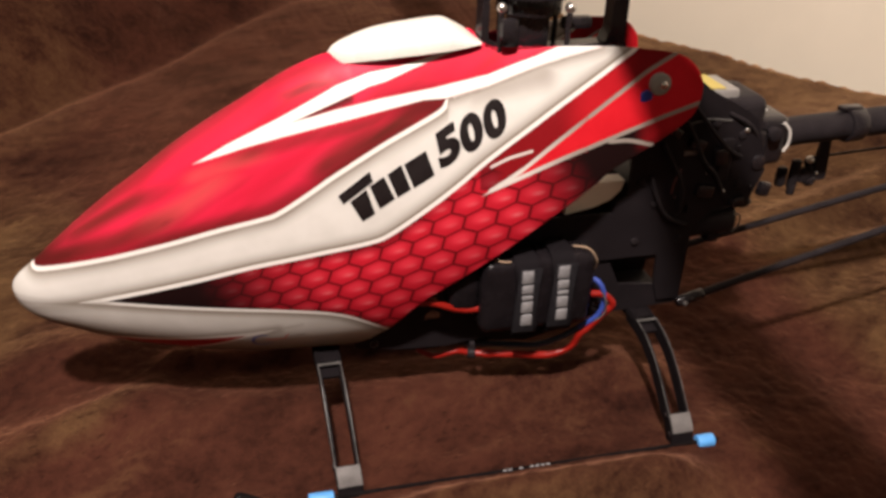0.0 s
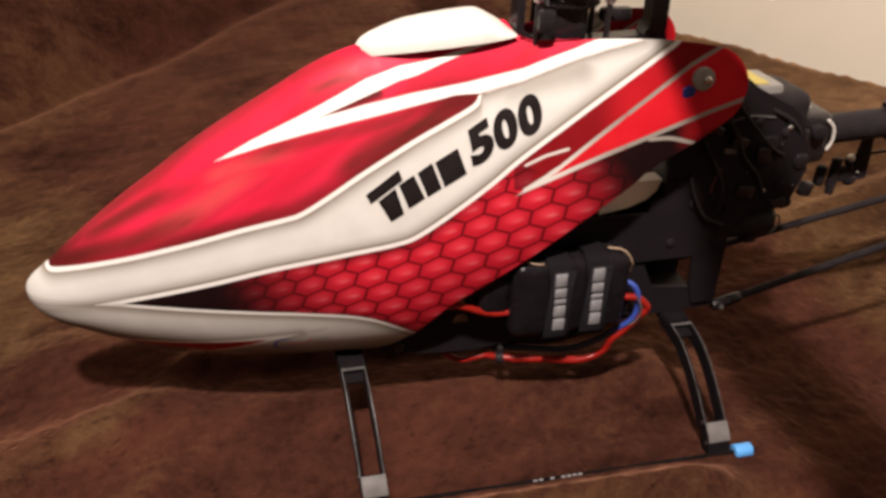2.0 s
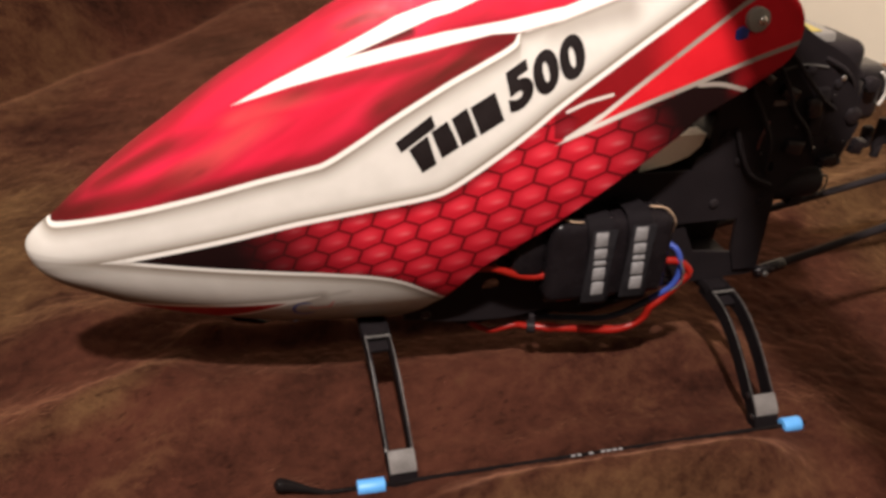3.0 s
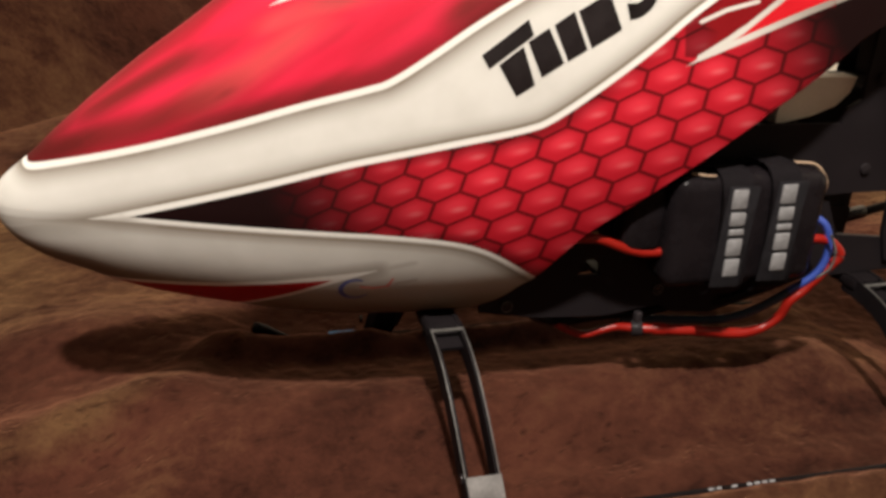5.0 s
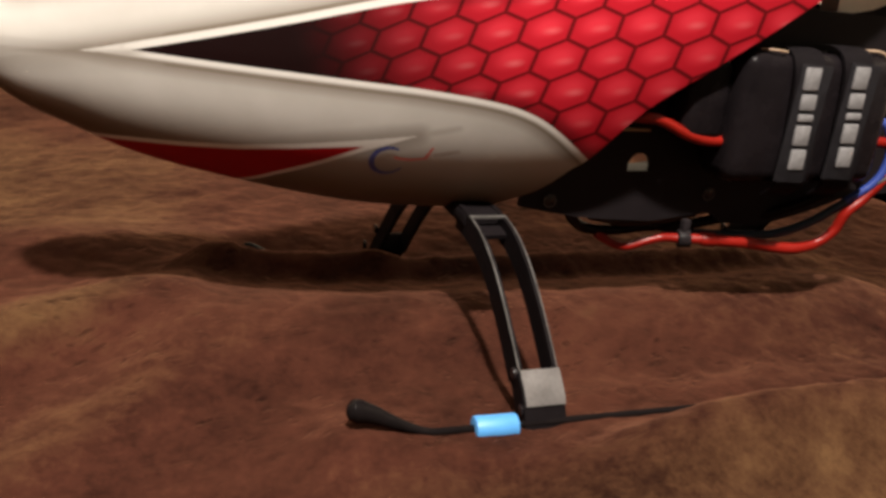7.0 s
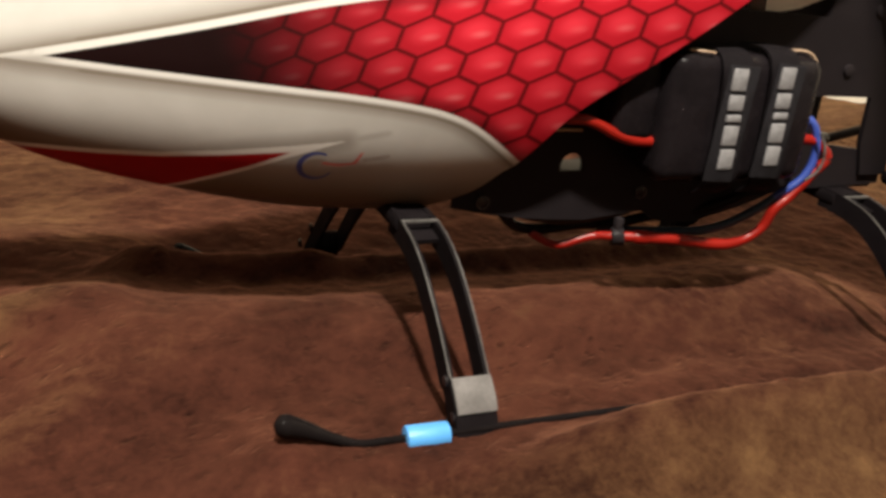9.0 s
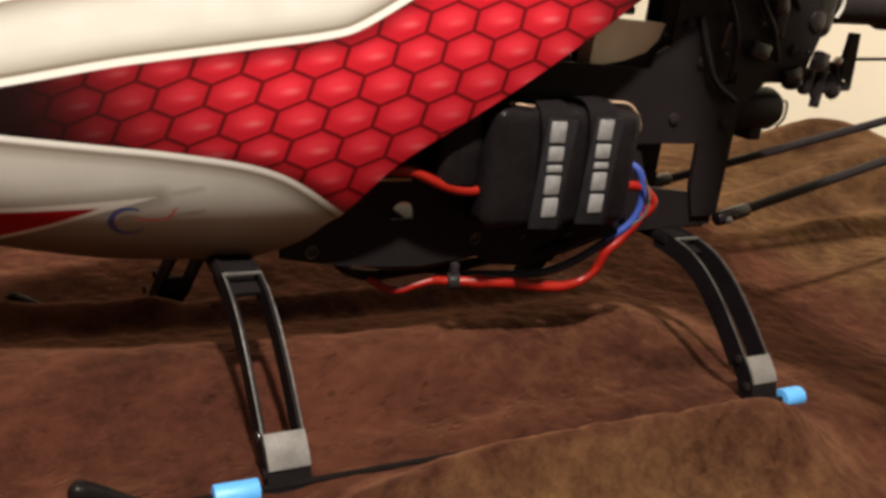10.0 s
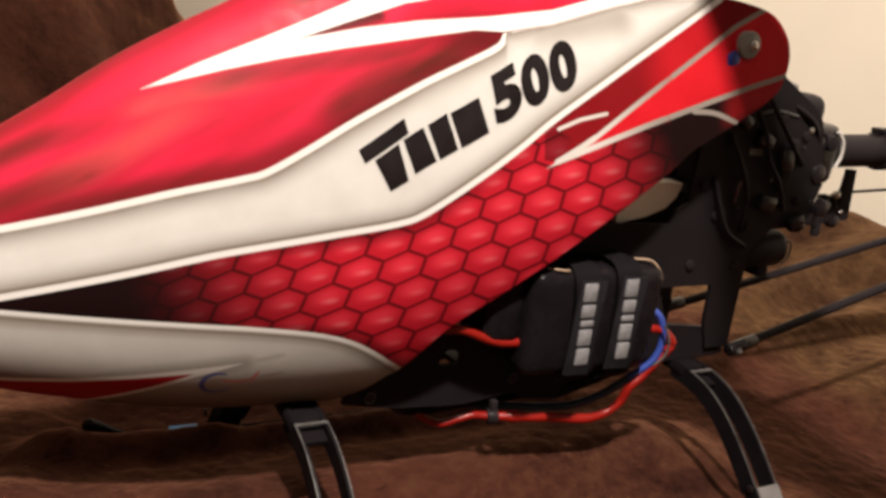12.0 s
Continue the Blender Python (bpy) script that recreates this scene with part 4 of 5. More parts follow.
for side in (-1, 1):
    part("upper_side_plate", plate(UPPER if side < 0 else UPPER_FAR, side * 0.0185, side * 0.0203, [GAP] if side < 0 else []), carbon, heli, "black carbon side plate")
    part("lower_side_plate", plate(LOWER, side * 0.0170, side * 0.0187, [HOLE if side < 0 else WIDE_HOLE]), carbon, heli, "black carbon side plate with a cut-out")
part("bottom_plate", box((0.070, -0.0170, 0.0480), (0.197, 0.0170, 0.0505), 0.0006), carbon, heli)
part("battery_tray", box((0.000, -0.0165, 0.0640), (0.053, 0.0165, 0.0668), 0.0006), carbon, heli)
part("motor", rod((0.110, 0, 0.083), (0.110, 0, 0.113), 0.0168, sides=32, bevel=0.0015), black_plastic, heli, "black brushless motor can")
part("main_gear", rod((0.118, 0, 0.1285), (0.118, 0, 0.1310), 0.0290, sides=60, bevel=0.0004), black_plastic, heli, "black plastic main gear")
part("bearing_block", box((0.090, -0.016, 0.133), (0.122, 0.016, 0.141), 0.001), gloss_black, heli)
part("bearing_block", box((0.088, -0.010, 0.176), (0.124, 0.010, 0.186), 0.0015), gloss_black, heli)
part("pale_servo", plate([(0.1275, 0.1094), (0.1420, 0.1122), (0.1515, 0.1158), (0.1562, 0.1205), (0.1580, 0.1262), (0.1275, 0.1262)], -0.0152, -0.0070), plain("pale_servo_label", (0.86, 0.80, 0.70), 0.5, 0, 0.06), heli, "pale cream servo label inside the frame")
part("rear_block", box((0.162, -0.0180, 0.086), (0.1975, 0.0180, 0.122), 0.0015), black_plastic, heli)
part("gear_case", box((0.180, -0.0165, 0.118), (0.232, 0.0165, 0.166), 0.006, segments=4), black_plastic, heli, "black plastic tail drive case")
part("boom_clamp", box((0.222, -0.0135, 0.126), (0.250, 0.0135, 0.1535), 0.005, segments=4), gloss_black, heli)
for x, z in ((0.0290, 0.0470), (0.0880, 0.0490), (0.0445, 0.0700), (0.150, 0.0560), (0.1915, 0.0920), (0.1660, 0.0930), (0.1640, 0.1270), (0.2200, 0.1210), (0.2160, 0.1490), (0.1730, 0.1690), (0.1740, 0.1140), (0.2000, 0.1560)):
    y = -0.0187 if z < 0.08 else -0.0203
    bm = rod((x, y + 0.001, z), (x, y - 0.0010, z), 0.0021, sides=20, bevel=0.0003)
    part("frame_screw", bm, black_plastic if z > 0.08 else gloss_black, heli)
    if z < 0.052:
        bm = sweep([(x + 0.0021 * math.cos(a), y - 0.0010, z + 0.0021 * math.sin(a)) for a in np.linspace(0.0, 2 * math.pi, 13)], 0.00014, sides=6, steps=3)
        part("screw_rim", bm, pale_edge, heli, "thin bright ring round a screw")
# pair of bright spacers behind the canopy's lower edge
for z in (0.0705, 0.0735):
    part("spacer", rod((0.042, -0.0195, z), (0.061, -0.0195, z), 0.0006, sides=10), brass, heli, "thin pale metal strip")

# ---- tail ----
part("tail_boom", rod((0.236, 0, 0.1388), (0.690, 0, 0.1600), 0.0078, sides=28), black_plastic, heli, "long black tube tail boom")
part("boom_ring", rod((0.2930, 0, 0.1415), (0.3030, 0, 0.1420), 0.0098, sides=28, bevel=0.001), gloss_black, heli, "black clamp ring on the boom")
part("ring_tab", box((0.2880, -0.0025, 0.1500), (0.3010, 0.0025, 0.1525), 0.0006), gloss_black, heli)
part("pushrod_bracket", plate([(0.2925, 0.1020), (0.3010, 0.1025), (0.3020, 0.1040), (0.2990, 0.1290), (0.2940, 0.1290)], 0.0115, 0.0145), black_plastic, heli, "thin black bracket under the boom")
part("pushrod", rod((0.289, 0.0130, 0.1165), (0.690, 0.0130, 0.1400), 0.0008, sides=10), black_plastic, heli, "thin tail control rod")
part("link_ball", ball((0.2880, 0.0115, 0.1160), 0.0022), steel, heli)
part("link_arm", box((0.2780, 0.0110, 0.0980), (0.2840, 0.0150, 0.1160), 0.0015), black_plastic, heli)
part("link_arm", box((0.2700, 0.0110, 0.0995), (0.2760, 0.0160, 0.1120), 0.0020), black_plastic, heli)
part("link_stud", rod((0.2815, 0.0130, 0.0940), (0.2815, 0.0130, 0.1010), 0.0024, sides=14, bevel=0.0006), black_plastic, heli)
part("link_joint", box((0.2840, 0.0115, 0.1005), (0.2940, 0.0160, 0.1105), 0.0022), black_plastic, heli)
part("tail_servo", rod((0.1990, -0.0095, 0.0955), (0.2255, -0.0095, 0.0965), 0.0088, sides=26, bevel=0.0012), black_plastic, heli, "black round housing behind the frame")
part("servo_cap", rod((0.2250, -0.0095, 0.0965), (0.2275, -0.0095, 0.0966), 0.0076, sides=26, bevel=0.0008), gloss_black, heli)
part("servo_foot", box((0.2130, -0.0150, 0.0840), (0.2200, -0.0060, 0.0905), 0.001), black_plastic, heli)
part("servo_wire", sweep([(0.2240, -0.0160, 0.1010), (0.2290, -0.0160, 0.1000), (0.2295, -0.0160, 0.0940), (0.2260, -0.0160, 0.0900)], 0.0005, sides=8), pale_edge, heli, "thin pale wire loop")
for side in (-1, 1):
    part("boom_support", rod((0.2010, side * 0.0235, 0.0545), (0.600, side * 0.0090, 0.1470), 0.0021, sides=16), black_plastic, heli, "thin black boom support rod")
    part("support_end", rod((0.1960, side * 0.0240, 0.0535), (0.2120, side * 0.0235, 0.0572), 0.0030, sides=16, bevel=0.0008), gloss_black, heli)
    part("support_screw", ball((0.2000, side * 0.0268, 0.0540), 0.0015), pale_edge, heli)
part("gyro", box((0.1950, -0.0120, 0.1590), (0.2160, 0.0120, 0.1700), 0.0022), label_grey, heli, "small grey boxed gyro with yellow label")
gyro = [o for o in heli.children if o.name.startswith("gyro")][0]
part("label", box((0.1965, -0.0105, 0.1700), (0.2080, 0.0105, 0.1704)), label_yellow, gyro, "yellow label", flat=True)
part("gyro_base", box((0.1900, -0.0130, 0.1530), (0.2220, 0.0130, 0.1588), 0.001), black_plastic, heli)
part("connector", box((0.2230, -0.0070, 0.1530), (0.2330, 0.0010, 0.1580), 0.0010, pose(0, 0, 0, 0, 28, 0)), label_yellow, heli, "small yellow and white connector")
part("clamp_fin", plate([(0.2190, 0.1500), (0.2215, 0.1575), (0.2250, 0.1605), (0.2270, 0.1560), (0.2320, 0.1510), (0.2345, 0.1400), (0.2250, 0.1380)], -0.0160, -0.0120), black_plastic, heli)
part("case_rib", box((0.2200, -0.0185, 0.1180), (0.2330, -0.0150, 0.1500), 0.0030, segments=3), gloss_black, heli)
part("case_rib", box((0.2050, -0.0215, 0.1240), (0.2130, -0.0180, 0.1480), 0.0020, segments=3), black_plastic, heli)
part("joint_lump", ball((0.2930, 0.0140, 0.1020), 0.0042, stretch=(1.0, 0.8, 1.0)), gloss_black, heli)
part("joint_lump", ball((0.2280, -0.0165, 0.1085), 0.0040, stretch=(1.3, 0.8, 0.8)), black_plastic, heli)
part("joint_arm", rod((0.2880, 0.0135, 0.1150), (0.2930, 0.0135, 0.1040), 0.0022, sides=14, bevel=0.0005), black_plastic, heli)
part("joint_screw", ball((0.2945, 0.0112, 0.1070), 0.0011), steel, heli)
part("cover_screw", ball((0.2175, -0.0212, 0.1515), 0.0014, stretch=(1, 0.5, 1)), steel, heli)
part("cover_screw", ball((0.2265, -0.0190, 0.1290), 0.0012, stretch=(1, 0.5, 1)), steel, heli)
part("cover_screw", ball((0.2115, -0.0212, 0.1185), 0.0010, stretch=(1, 0.5, 1)), steel, heli)
part("foil_label", box((0.2170, -0.0125, 0.1600), (0.2290, -0.0035, 0.1612), 0.0004, pose(0, 0, 0, 0, 32, 0)), label_yellow, heli, "shiny yellow and white label on the tail case")
part("case_label", box((0.1850, -0.0208, 0.1400), (0.1920, -0.0204, 0.1425)), grey_plate, heli, flat=True)
# servo leads, plugs and small fittings crowded on the tail case
for line in ([(0.1800, -0.0215, 0.1620), (0.1880, -0.0235, 0.1500), (0.1950, -0.0230, 0.1380), (0.2040, -0.0225, 0.1290), (0.2110, -0.0220, 0.1170)],
             [(0.1860, -0.0215, 0.1660), (0.1960, -0.0240, 0.1540), (0.2080, -0.0235, 0.1430), (0.2180, -0.0200, 0.1370)],
             [(0.1720, -0.0215, 0.1480), (0.1790, -0.0230, 0.1370), (0.1860, -0.0232, 0.1240), (0.1880, -0.0225, 0.1090)],
             [(0.2060, -0.0200, 0.1610), (0.2160, -0.0215, 0.1560), (0.2240, -0.0200, 0.1490), (0.2290, -0.0180, 0.1400)],
             [(0.1690, -0.0210, 0.1300), (0.1730, -0.0228, 0.1190), (0.1800, -0.0230, 0.1080), (0.1930, -0.0220, 0.1010)]):
    part("servo_lead", sweep(line, 0.0011, sides=8), black_plastic, heli, "thin black servo lead")
for x, z, w, h, turn in ((0.1905, 0.1465, 0.0085, 0.0060, 24), (0.2050, 0.1390, 0.0070, 0.0095, -12), (0.2000, 0.1200, 0.0095, 0.0065, 10), (0.2205, 0.1120, 0.0080, 0.0055, -20), (0.1765, 0.1540, 0.0080, 0.0050, 35), (0.2350, 0.1180, 0.0065, 0.0075, 12)):
    part("plug", box((x - w / 2, -0.0238, z - h / 2), (x + w / 2, -0.0195, z + h / 2), 0.0010, pose(0, 0, 0, 0, turn, 0)), gloss_black, heli, "small black servo plug")
for x, z in ((0.1985, 0.1300), (0.2140, 0.1440), (0.1830, 0.1180), (0.2260, 0.1210)):
    part("case_screw", ball((x, -0.0225, z), 0.0009, stretch=(1, 0.6, 1)), gloss_black, heli)
part("clamp_knob", rod((0.2290, -0.0165, 0.1330), (0.2290, -0.0215, 0.1330), 0.0042, sides=18, bevel=0.0008), gloss_black, heli)
part("clamp_knob", rod((0.2380, -0.0130, 0.1460), (0.2380, -0.0180, 0.1460), 0.0036, sides=18, bevel=0.0008), black_plastic, heli)
part("thin_grey_wire", sweep([(0.1440, -0.0362, 0.0740), (0.1462, -0.0378, 0.0680), (0.1455, -0.0378, 0.0615), (0.1410, -0.0372, 0.0575)], 0.0005, sides=8), pale_edge, heli, "thin grey wire beside the loop")
part("white_cable", sweep([(0.2225, -0.0075, 0.1635), (0.2300, -0.0080, 0.1610), (0.2360, -0.0080, 0.1560)], 0.0007, sides=8), white_wire, heli)
part("white_cable", sweep([(0.2440, -0.0140, 0.1510), (0.2480, -0.0145, 0.1465), (0.2490, -0.0145, 0.1400), (0.2475, -0.0140, 0.1350)], 0.0008, sides=8), white_wire, heli)
part("pale_strip", sweep([(0.1830, -0.0205, 0.1560), (0.1950, -0.0208, 0.1585), (0.2080, -0.0205, 0.1570)], 0.0006, sides=8), pale_edge, heli)
part("red_lead", sweep([(0.1850, -0.0210, 0.1330), (0.1818, -0.0220, 0.1260), (0.1812, -0.0220, 0.1200)], 0.0006, sides=8), plain("dull_red_lead", (0.06, 0.012, 0.008), 0.5), heli, "dull red servo lead")

# ---- rotor mast, seen above the canopy's opening ----
part("main_shaft", rod((0.1040, 0, 0.120), (0.1040, 0, 0.315), 0.0040, sides=20), gloss_black, heli, "black rotor shaft")
part("shaft_block", box((0.0965, -0.0100, 0.186), (0.1115, 0.0100, 0.226), 0.002), gloss_black, heli)
part("swashplate", rod((0.1040, 0, 0.2165), (0.1040, 0, 0.2235), 0.0200, sides=40, bevel=0.0012), gloss_black, heli, "round black swashplate")
part("swash_ring", rod((0.1040, 0, 0.2085), (0.1040, 0, 0.2170), 0.0150, sides=36, bevel=0.0010), gloss_black, heli)
for a in (215, 312, 30, 110):
    x, y = 0.1040 + 0.0205 * math.cos(radians(a)), 0.0205 * math.sin(radians(a))
    part("link_ball", ball((x, y, 0.2130), 0.0024), steel, heli)
    part("link_rod", rod((x, y, 0.190), (x, y, 0.2110), 0.0013, sides=12), gloss_black, heli)
GUIDE = [(0.0800, 0.1900), (0.0900, 0.1880), (0.1500, 0.1870), (0.1535, 0.1875), (0.1505, 0.1950), (0.1490, 0.2550), (0.1425, 0.2550), (0.1425, 0.2000), (0.1400, 0.1945), (0.1150, 0.1935), (0.0900, 0.1935), (0.0835, 0.1980), (0.0828, 0.2550), (0.0800, 0.2550)]
part("mast_guide", plate(GUIDE, -0.0070, 0.0020), gloss_black, heli, "black upright guide frame round the rotor shaft")
part("servo_arm", box((0.1180, -0.0080, 0.2010), (0.1330, -0.0030, 0.2070), 0.0018), gloss_black, heli)
part("servo_horn", box((0.0850, -0.0200, 0.2000), (0.0930, -0.0150, 0.2100), 0.0020), gloss_black, heli)

# rotor head and its two blades, parked across the body
part("rotor_hub", box((0.0930, -0.0160, 0.2930), (0.1170, 0.0160, 0.3090), 0.003), gloss_black, heli)
for side in (-1, 1):
    part("blade_grip", box((0.0940, min(side * 0.018, side * 0.062), 0.2955), (0.1220, max(side * 0.018, side * 0.062), 0.3065), 0.003), gloss_black, heli)
    bm = bmesh.new()
    rings = []
    for y, x0, x1 in ((0.055, 0.0940, 0.1220), (0.092, 0.0960, 0.1240), (0.122, 0.1010, 0.1480), (0.450, 0.1030, 0.1500), (0.470, 0.1060, 0.1480)):
        rings.append([bm.verts.new((x0 + (x1 - x0) * u, side * y, 0.3010 + h)) for u, h in ((0, 0.0005), (0.12, 0.0026), (0.35, 0.0032), (1, 0.0004), (1, -0.0004), (0.35, -0.0016), (0.12, -0.0016))])
    for p, q in zip(rings, rings[1:]):
        for k in range(7):
            bm.faces.new((p[k], p[(k + 1) % 7], q[(k + 1) % 7], q[k]))
    bm.faces.new(rings[0]), bm.faces.new(rings[-1])
    part("rotor_blade", bm, carbon, heli, "long black rotor blade")

# ---- speed controller with its straps and wires ----
esc = tagged(part("speed_controller", box((0.0790, -0.0385, 0.0575), (0.1380, -0.0195, 0.0985), 0.0050, segments=4), heat_shrink, heli), "black shrink-wrapped speed controller under two straps")
for x0, top in ((0.0955, 0.0990), (0.1140, 0.1000)):
    y = -0.0392
    bm = bmesh.new()
    lean = 0.0020
    line = spline([(0.0, -0.0220, top + 0.0008), (0.0, -0.0340, top + 0.0005), (0.0, y, top - 0.0060), (lean * 0.5, y - 0.0002, 0.080), (lean, y, 0.0600), (lean, -0.0330, 0.0530)], 6)
    rows = []
    for q in line:
        rows.append([bm.verts.new((x0 + q.x + dx, q.y, q.z)) for dx in (-0.0010, 0.0105)])
    for p, q in zip(rows, rows[1:]):
        bm.faces.new((p[0], p[1], q[1], q[0]))
    made = bmesh.ops.extrude_face_region(bm, geom=list(bm.faces))["geom"]
    bmesh.ops.translate(bm, verts=[v for v in made if isinstance(v, bmesh.types.BMVert)], vec=(0, -0.0012, 0))
    strap = part("strap", bm, strap_grey, esc, "dark grey woven strap")
    # maker's word on the strap, as plain pale bars read from top to bottom
    z = top - 0.0040
    part("woven_label", box((x0 - 0.0002, y - 0.0018, top - 0.0400), (x0 + 0.0113, y - 0.0011, top - 0.0032), 0.0003, pose(0, 0, 0, 0, 2.6, 0)), label_weave, strap, "dark grey woven label")
    for k, (gap, tall) in enumerate(((0.0, 0.0070), (0.0011, 0.0050), (0.0011, 0.0024), (0.0011, 0.0064), (0.0011, 0.0066))):
        z -= gap
        mid = x0 + 0.0046 + lean * (top - z) / 0.04
        part("print_bar", box((mid - 0.0029, y - 0.0024, z - tall), (mid + 0.0029, y - 0.0015, z), 0.0006), print_white, strap)
        z -= tall
part("sleeve", box((0.0640, -0.0330, 0.0690), (0.0800, -0.0190, 0.0960), 0.0040, segments=3), heat_shrink, esc)
part("red_wire", sweep([(0.0380, -0.0200, 0.0790), (0.0480, -0.0290, 0.0765), (0.0560, -0.0310, 0.0760), (0.0680, -0.0315, 0.0712), (0.0770, -0.0315, 0.0698), (0.0870, -0.0310, 0.0703)], 0.0017), red_wire, heli, "thick red silicone wire")
part("wire_end", ball((0.0878, -0.0312, 0.0708), 0.0011), steel, heli)
LOOP = [(0.0537, -0.0085, 0.0320), (0.0597, -0.0100, 0.0287), (0.0645, -0.0118, 0.0280), (0.0700, -0.0137, 0.0303), (0.0755, -0.0153, 0.0321), (0.0814, -0.0195, 0.0332), (0.0935, -0.0235, 0.0336), (0.1042, -0.0250, 0.0329), (0.1155, -0.0262, 0.0315), (0.1231, -0.0272, 0.0314), (0.1305, -0.0280, 0.0335), (0.1354, -0.0295, 0.0386), (0.1371, -0.0310, 0.0454), (0.1422, -0.0320, 0.0508), (0.1478, -0.0330, 0.0583), (0.1518, -0.0340, 0.0642), (0.1497, -0.0330, 0.0680), (0.1461, -0.0320, 0.0702), (0.1400, -0.0305, 0.0706)]
part("red_motor_wire", sweep(LOOP, [0.0015] * 5 + [0.0017] + [0.0021] * 4 + [0.0018] * 9), red_wire, heli, "thick red silicone motor wire, bent in a loop")
part("wire_sleeve", rod((0.0870, -0.0214, 0.0334), (0.0918, -0.0230, 0.0336), 0.0024, sides=16, bevel=0.0004), red_wire, heli, "red sleeve over a wire joint")
part("dark_motor_wire", sweep([(0.0800, -0.0095, 0.0325), (0.0864, -0.0105, 0.0322), (0.1050, -0.0165, 0.0330), (0.1172, -0.0220, 0.0352), (0.1275, -0.0262, 0.0408), (0.1368, -0.0300, 0.0490)], 0.0016), deep_blue_wire, heli, "dark blue sleeved motor wire")
part("blue_motor_wire", sweep([(0.1360, -0.0295, 0.0484), (0.1443, -0.0330, 0.0573), (0.1470, -0.0332, 0.0664), (0.1450, -0.0315, 0.0755), (0.1400, -0.0275, 0.0792)], 0.0014), blue_wire, heli, "blue silicone motor wire")
part("black_motor_wire", sweep([(0.0420, -0.0170, 0.0520), (0.0391, -0.0150, 0.0470), (0.0410, -0.0120, 0.0399), (0.0490, -0.0085, 0.0340), (0.0600, -0.0080, 0.0328), (0.0720, -0.0095, 0.0345), (0.0850, -0.0110, 0.0350), (0.1000, -0.0130, 0.0380), (0.1180, -0.0190, 0.0425), (0.1330, -0.0270, 0.0520)], 0.0019), rubber, heli, "black motor wire under the frame")
part("cable_tie", rod((0.0795, -0.0188, 0.0330), (0.0835, -0.0202, 0.0333), 0.0031, sides=16, bevel=0.0004), black_plastic, heli)
part("cable_tie", box((0.0802, -0.0205, 0.0340), (0.0828, -0.0178, 0.0400), 0.0004), black_plastic, heli)
part("signal_wire", sweep([(0.1270, -0.0300, 0.1000), (0.1340, -0.0330, 0.0995), (0.1390, -0.0340, 0.0930), (0.1410, -0.0300, 0.0850)], 0.0005, sides=8), pale_wire, heli, "thin pale signal wire")
part("edge_lead", sweep([(0.0850, -0.0345, 0.0990), (0.0890, -0.0370, 0.0990), (0.0925, -0.0370, 0.0987)], 0.0004, sides=8), pale_wire, heli)
part("lower_strap", sweep([(0.0485, -0.0115, 0.0384), (0.0630, -0.0115, 0.0366), (0.0787, -0.0115, 0.0374), (0.0905, -0.0115, 0.0390)], [0.0006, 0.0013, 0.0013, 0.0006], sides=8), plain("brown_strap_edge", (0.040, 0.023, 0.015), 0.6, Specular_IOR_Level=0.08), heli, "dull brown strap edge below the frame")

# ---- landing gear ----
LEG = [(0.0, 0.0458), (-0.0180, 0.0458), (-0.0280, 0.0450), (-0.0380, 0.0428), (-0.0463, 0.0385), (-0.0540, 0.0325), (-0.0620, 0.0245), (-0.0690, 0.0165), (-0.0745, 0.0098), (-0.0775, 0.0020)]


def leg_strip(x0, x1, thick, lift, first, last, lean, side, wide):
    """A bar of the arched leg: x0 to x1 wide, from one share of its length to another."""
    line = spline([(0, y, z) for y, z in LEG], 8)
    line = line[int(first * (len(line) - 1)):int(last * (len(line) - 1)) + 1]
    bm, rings = bmesh.new(), []
    for i, q in enumerate(line):
        way = (line[min(i + 1, len(line) - 1)] - line[max(i - 1, 0)]).normalized()
        out = Vector((0, way.z, -way.y)) if way.z else Vector((0, 0, 1))
        out = -out if out.z < -0.01 or (abs(out.z) <= 0.01 and out.y > 0) else out
        shift = lean * (0.046 - q.z) / 0.046
        ring = []
        for dx, dn in ((x0, lift), (x1, lift), (x1, lift - thick), (x0, lift - thick)):
            p = q + out * dn
            ring.append(bm.verts.new((p.x + dx + shift, p.y * wide * (1 if side < 0 else -FAR_Y / SKID_Y), p.z - (0.0066 * (0.0458 - p.z) / 0.0458 if side > 0 else 0.0))))
        rings.append(ring)
    for a, b in zip(rings, rings[1:]):
        for k in range(4):
            bm.faces.new((a[k], a[(k + 1) % 4], b[(k + 1) % 4], b[k]))
    bm.faces.new(rings[0]), bm.faces.new(rings[-1])
    return bm


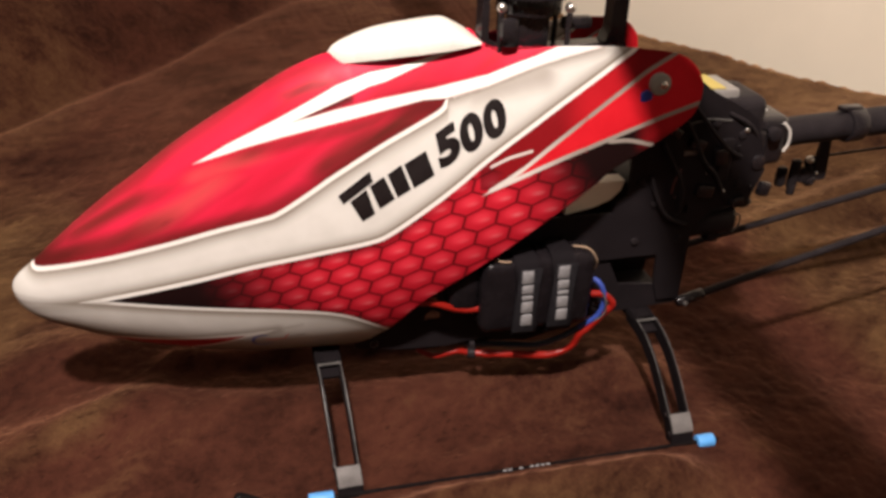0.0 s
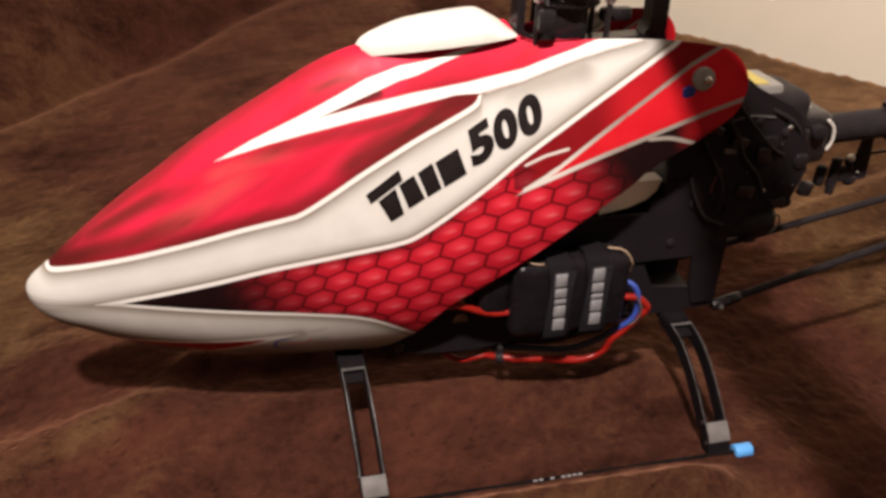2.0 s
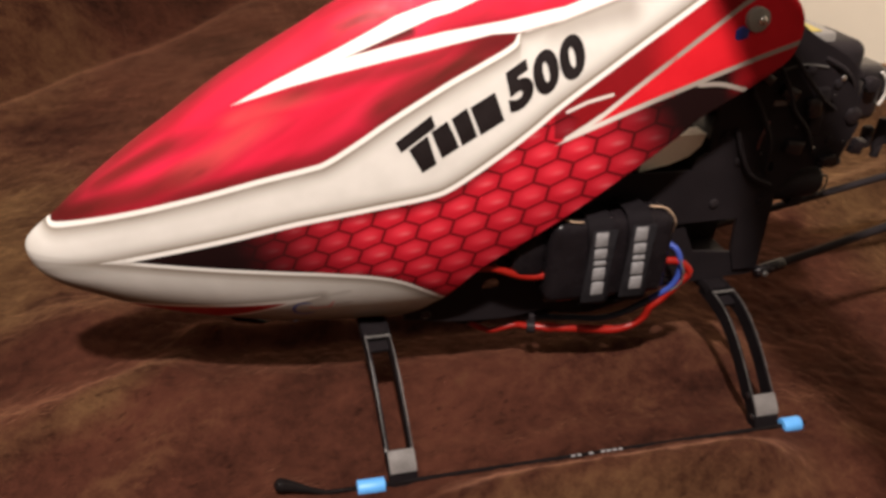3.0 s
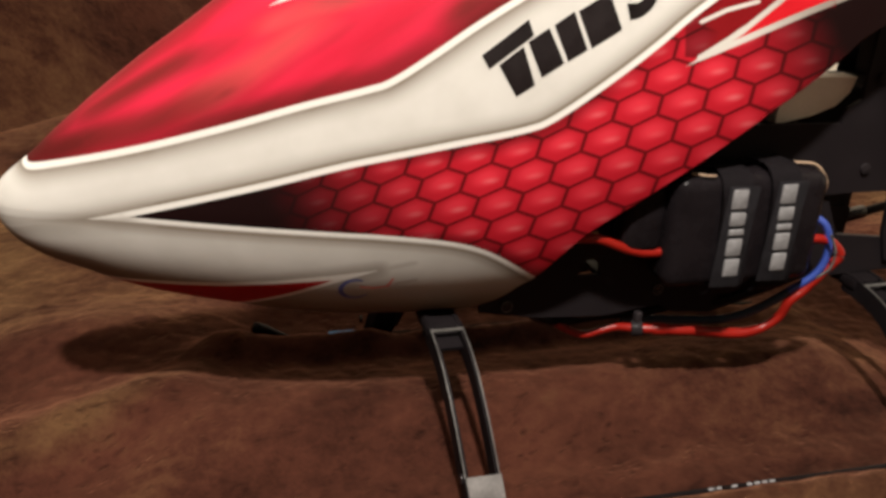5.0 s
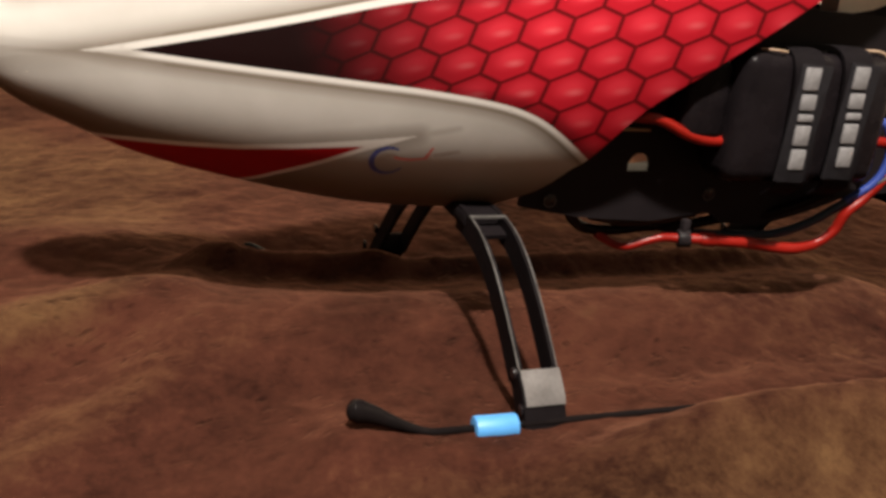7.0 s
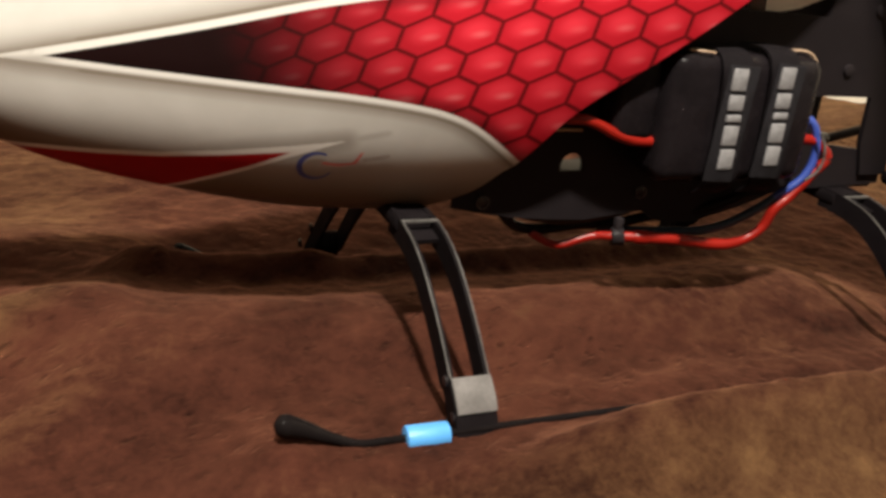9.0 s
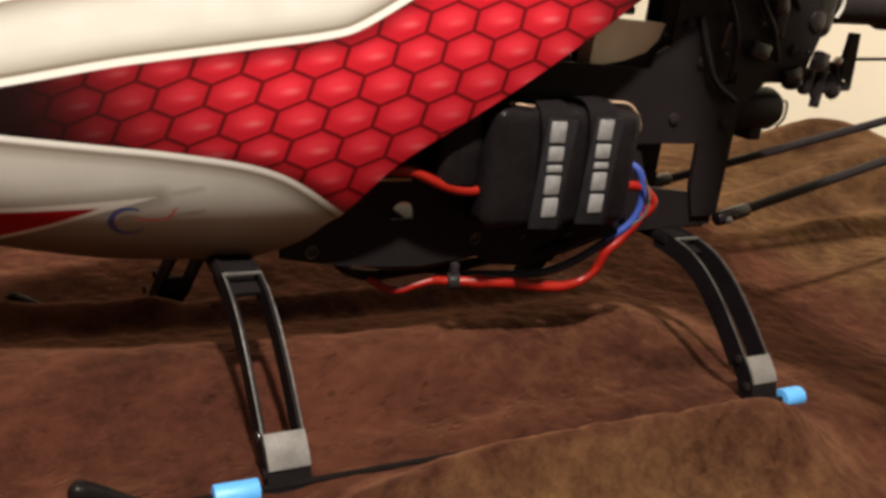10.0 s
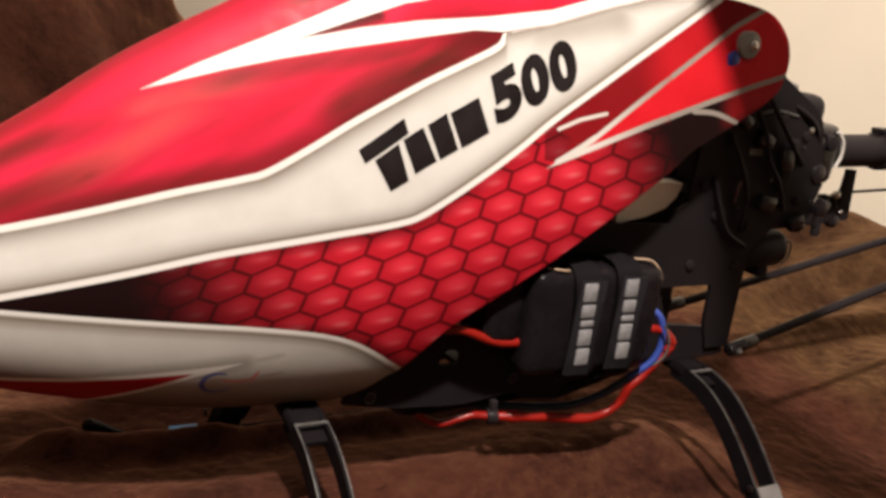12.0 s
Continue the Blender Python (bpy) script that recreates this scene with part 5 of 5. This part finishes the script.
for x, lean, lift, wide in ((-0.0012, 0.0030, 0.0, 1.0), (0.1705, 0.0025, 0.0035, 1.045)):
    strut = tagged(new("landing_strut"), "arched black plastic landing strut with open legs")
    strut.parent = heli
    strut.location = (x, 0, lift)
    part("bridge", box((-0.0006, -0.026, 0.0405), (0.0126, 0.026, 0.0452), 0.0012), strut_black, strut)
    for side, spread in ((-1, -1.0), (1, FAR_Y / SKID_Y)):
        lean -= 0.0128 if side > 0 else 0.0
        for x0 in (0.0, 0.0103):
            part("leg_bar", leg_strip(x0, x0 + 0.0014, 0.0076, 0.0, 0.12, 0.81, lean, side, wide), strut_black, strut)
            part("pale_edge", leg_strip(x0 + (0.0001 if x0 == 0 else 0.0009), x0 + (0.0005 if x0 == 0 else 0.0013), 0.0006, 0.0003, 0.235, 0.80, lean, side, wide), pale_edge, strut, "pale edge of the leg")
        part("pale_edge", leg_strip(0.0, 0.0117, 0.0006, 0.0003, 0.236, 0.248, lean, side, wide), pale_edge, strut, "pale edge of the leg")
        part("leg_web", leg_strip(0.0014, 0.0103, 0.0014, -0.0030, 0.12, 0.30, lean, side, wide), strut_black, strut)
        part("foot", leg_strip(-0.0001, 0.0118, 0.0062, 0.0, 0.795, 1.0, lean, side, wide), strut_black, strut)
        part("foot_plate", leg_strip(0.0004, 0.0118, 0.0008, 0.0006, 0.80, 0.925, lean, side, wide), grey_plate, strut, "flat grey plate on the foot")
        part("foot_bolt", rod((-0.0008 + lean, spread * wide * 0.0735, 0.0060), (0.0004 + lean, spread * wide * 0.0735, 0.0060), 0.0017, sides=16, bevel=0.0003), gloss_black, strut)
        part("foot_bolt", rod((-0.0008 + lean * 0.7, spread * wide * 0.0680, 0.0140), (0.0004 + lean * 0.7, spread * wide * 0.0680, 0.0140), 0.0017, sides=16, bevel=0.0003), gloss_black, strut)

for side in (-1, 1):
    y = -SKID_Y if side < 0 else FAR_Y
    back, drop = (0.0, 0.0) if side < 0 else (0.0128, 0.0070)

    def along_skid(x):
        return (x - back, y - SKID_TURN * x, 0.0030 - drop + 0.010 * max(x, 0.0))

    skid = part("skid_pipe", rod(along_skid(-0.0240), along_skid(0.1985), 0.0011, sides=18), rubber, heli, "thin black skid pipe")
    part("front_cap", sweep([(x - back, y - SKID_TURN * x, z - drop) for x, z in ((-0.0170, 0.0030), (-0.0250, 0.0034), (-0.0320, 0.0060), (-0.0390, 0.0094), (-0.0430, 0.0109), (-0.0450, 0.0115), (-0.0460, 0.0118))], [0.0010, 0.0011, 0.0015, 0.0024, 0.0030, 0.0025, 0.0008], sides=24), rubber, skid, "upturned black rubber cap")
    part("blue_stop", rod(along_skid(-0.0125), along_skid(-0.0008), 0.0034, sides=24, bevel=0.0005), blue_silicone, skid, "light blue silicone sleeve")
    if side < 0:
        part("blue_stop", rod(along_skid(0.1868), along_skid(0.1960), 0.0036, sides=24, bevel=0.0005), blue_silicone, skid, "light blue silicone sleeve")
    if side < 0:
        for k in range(9):
            if k not in (2, 4):
                a, b = along_skid(0.0820 + 0.0028 * k), along_skid(0.0838 + 0.0028 * k)
                part("print_bar", rod((a[0], a[1] - 0.0006, a[2] + 0.0012), (b[0], b[1] - 0.0006, b[2] + 0.0012), 0.0005, sides=6), print_white, skid)
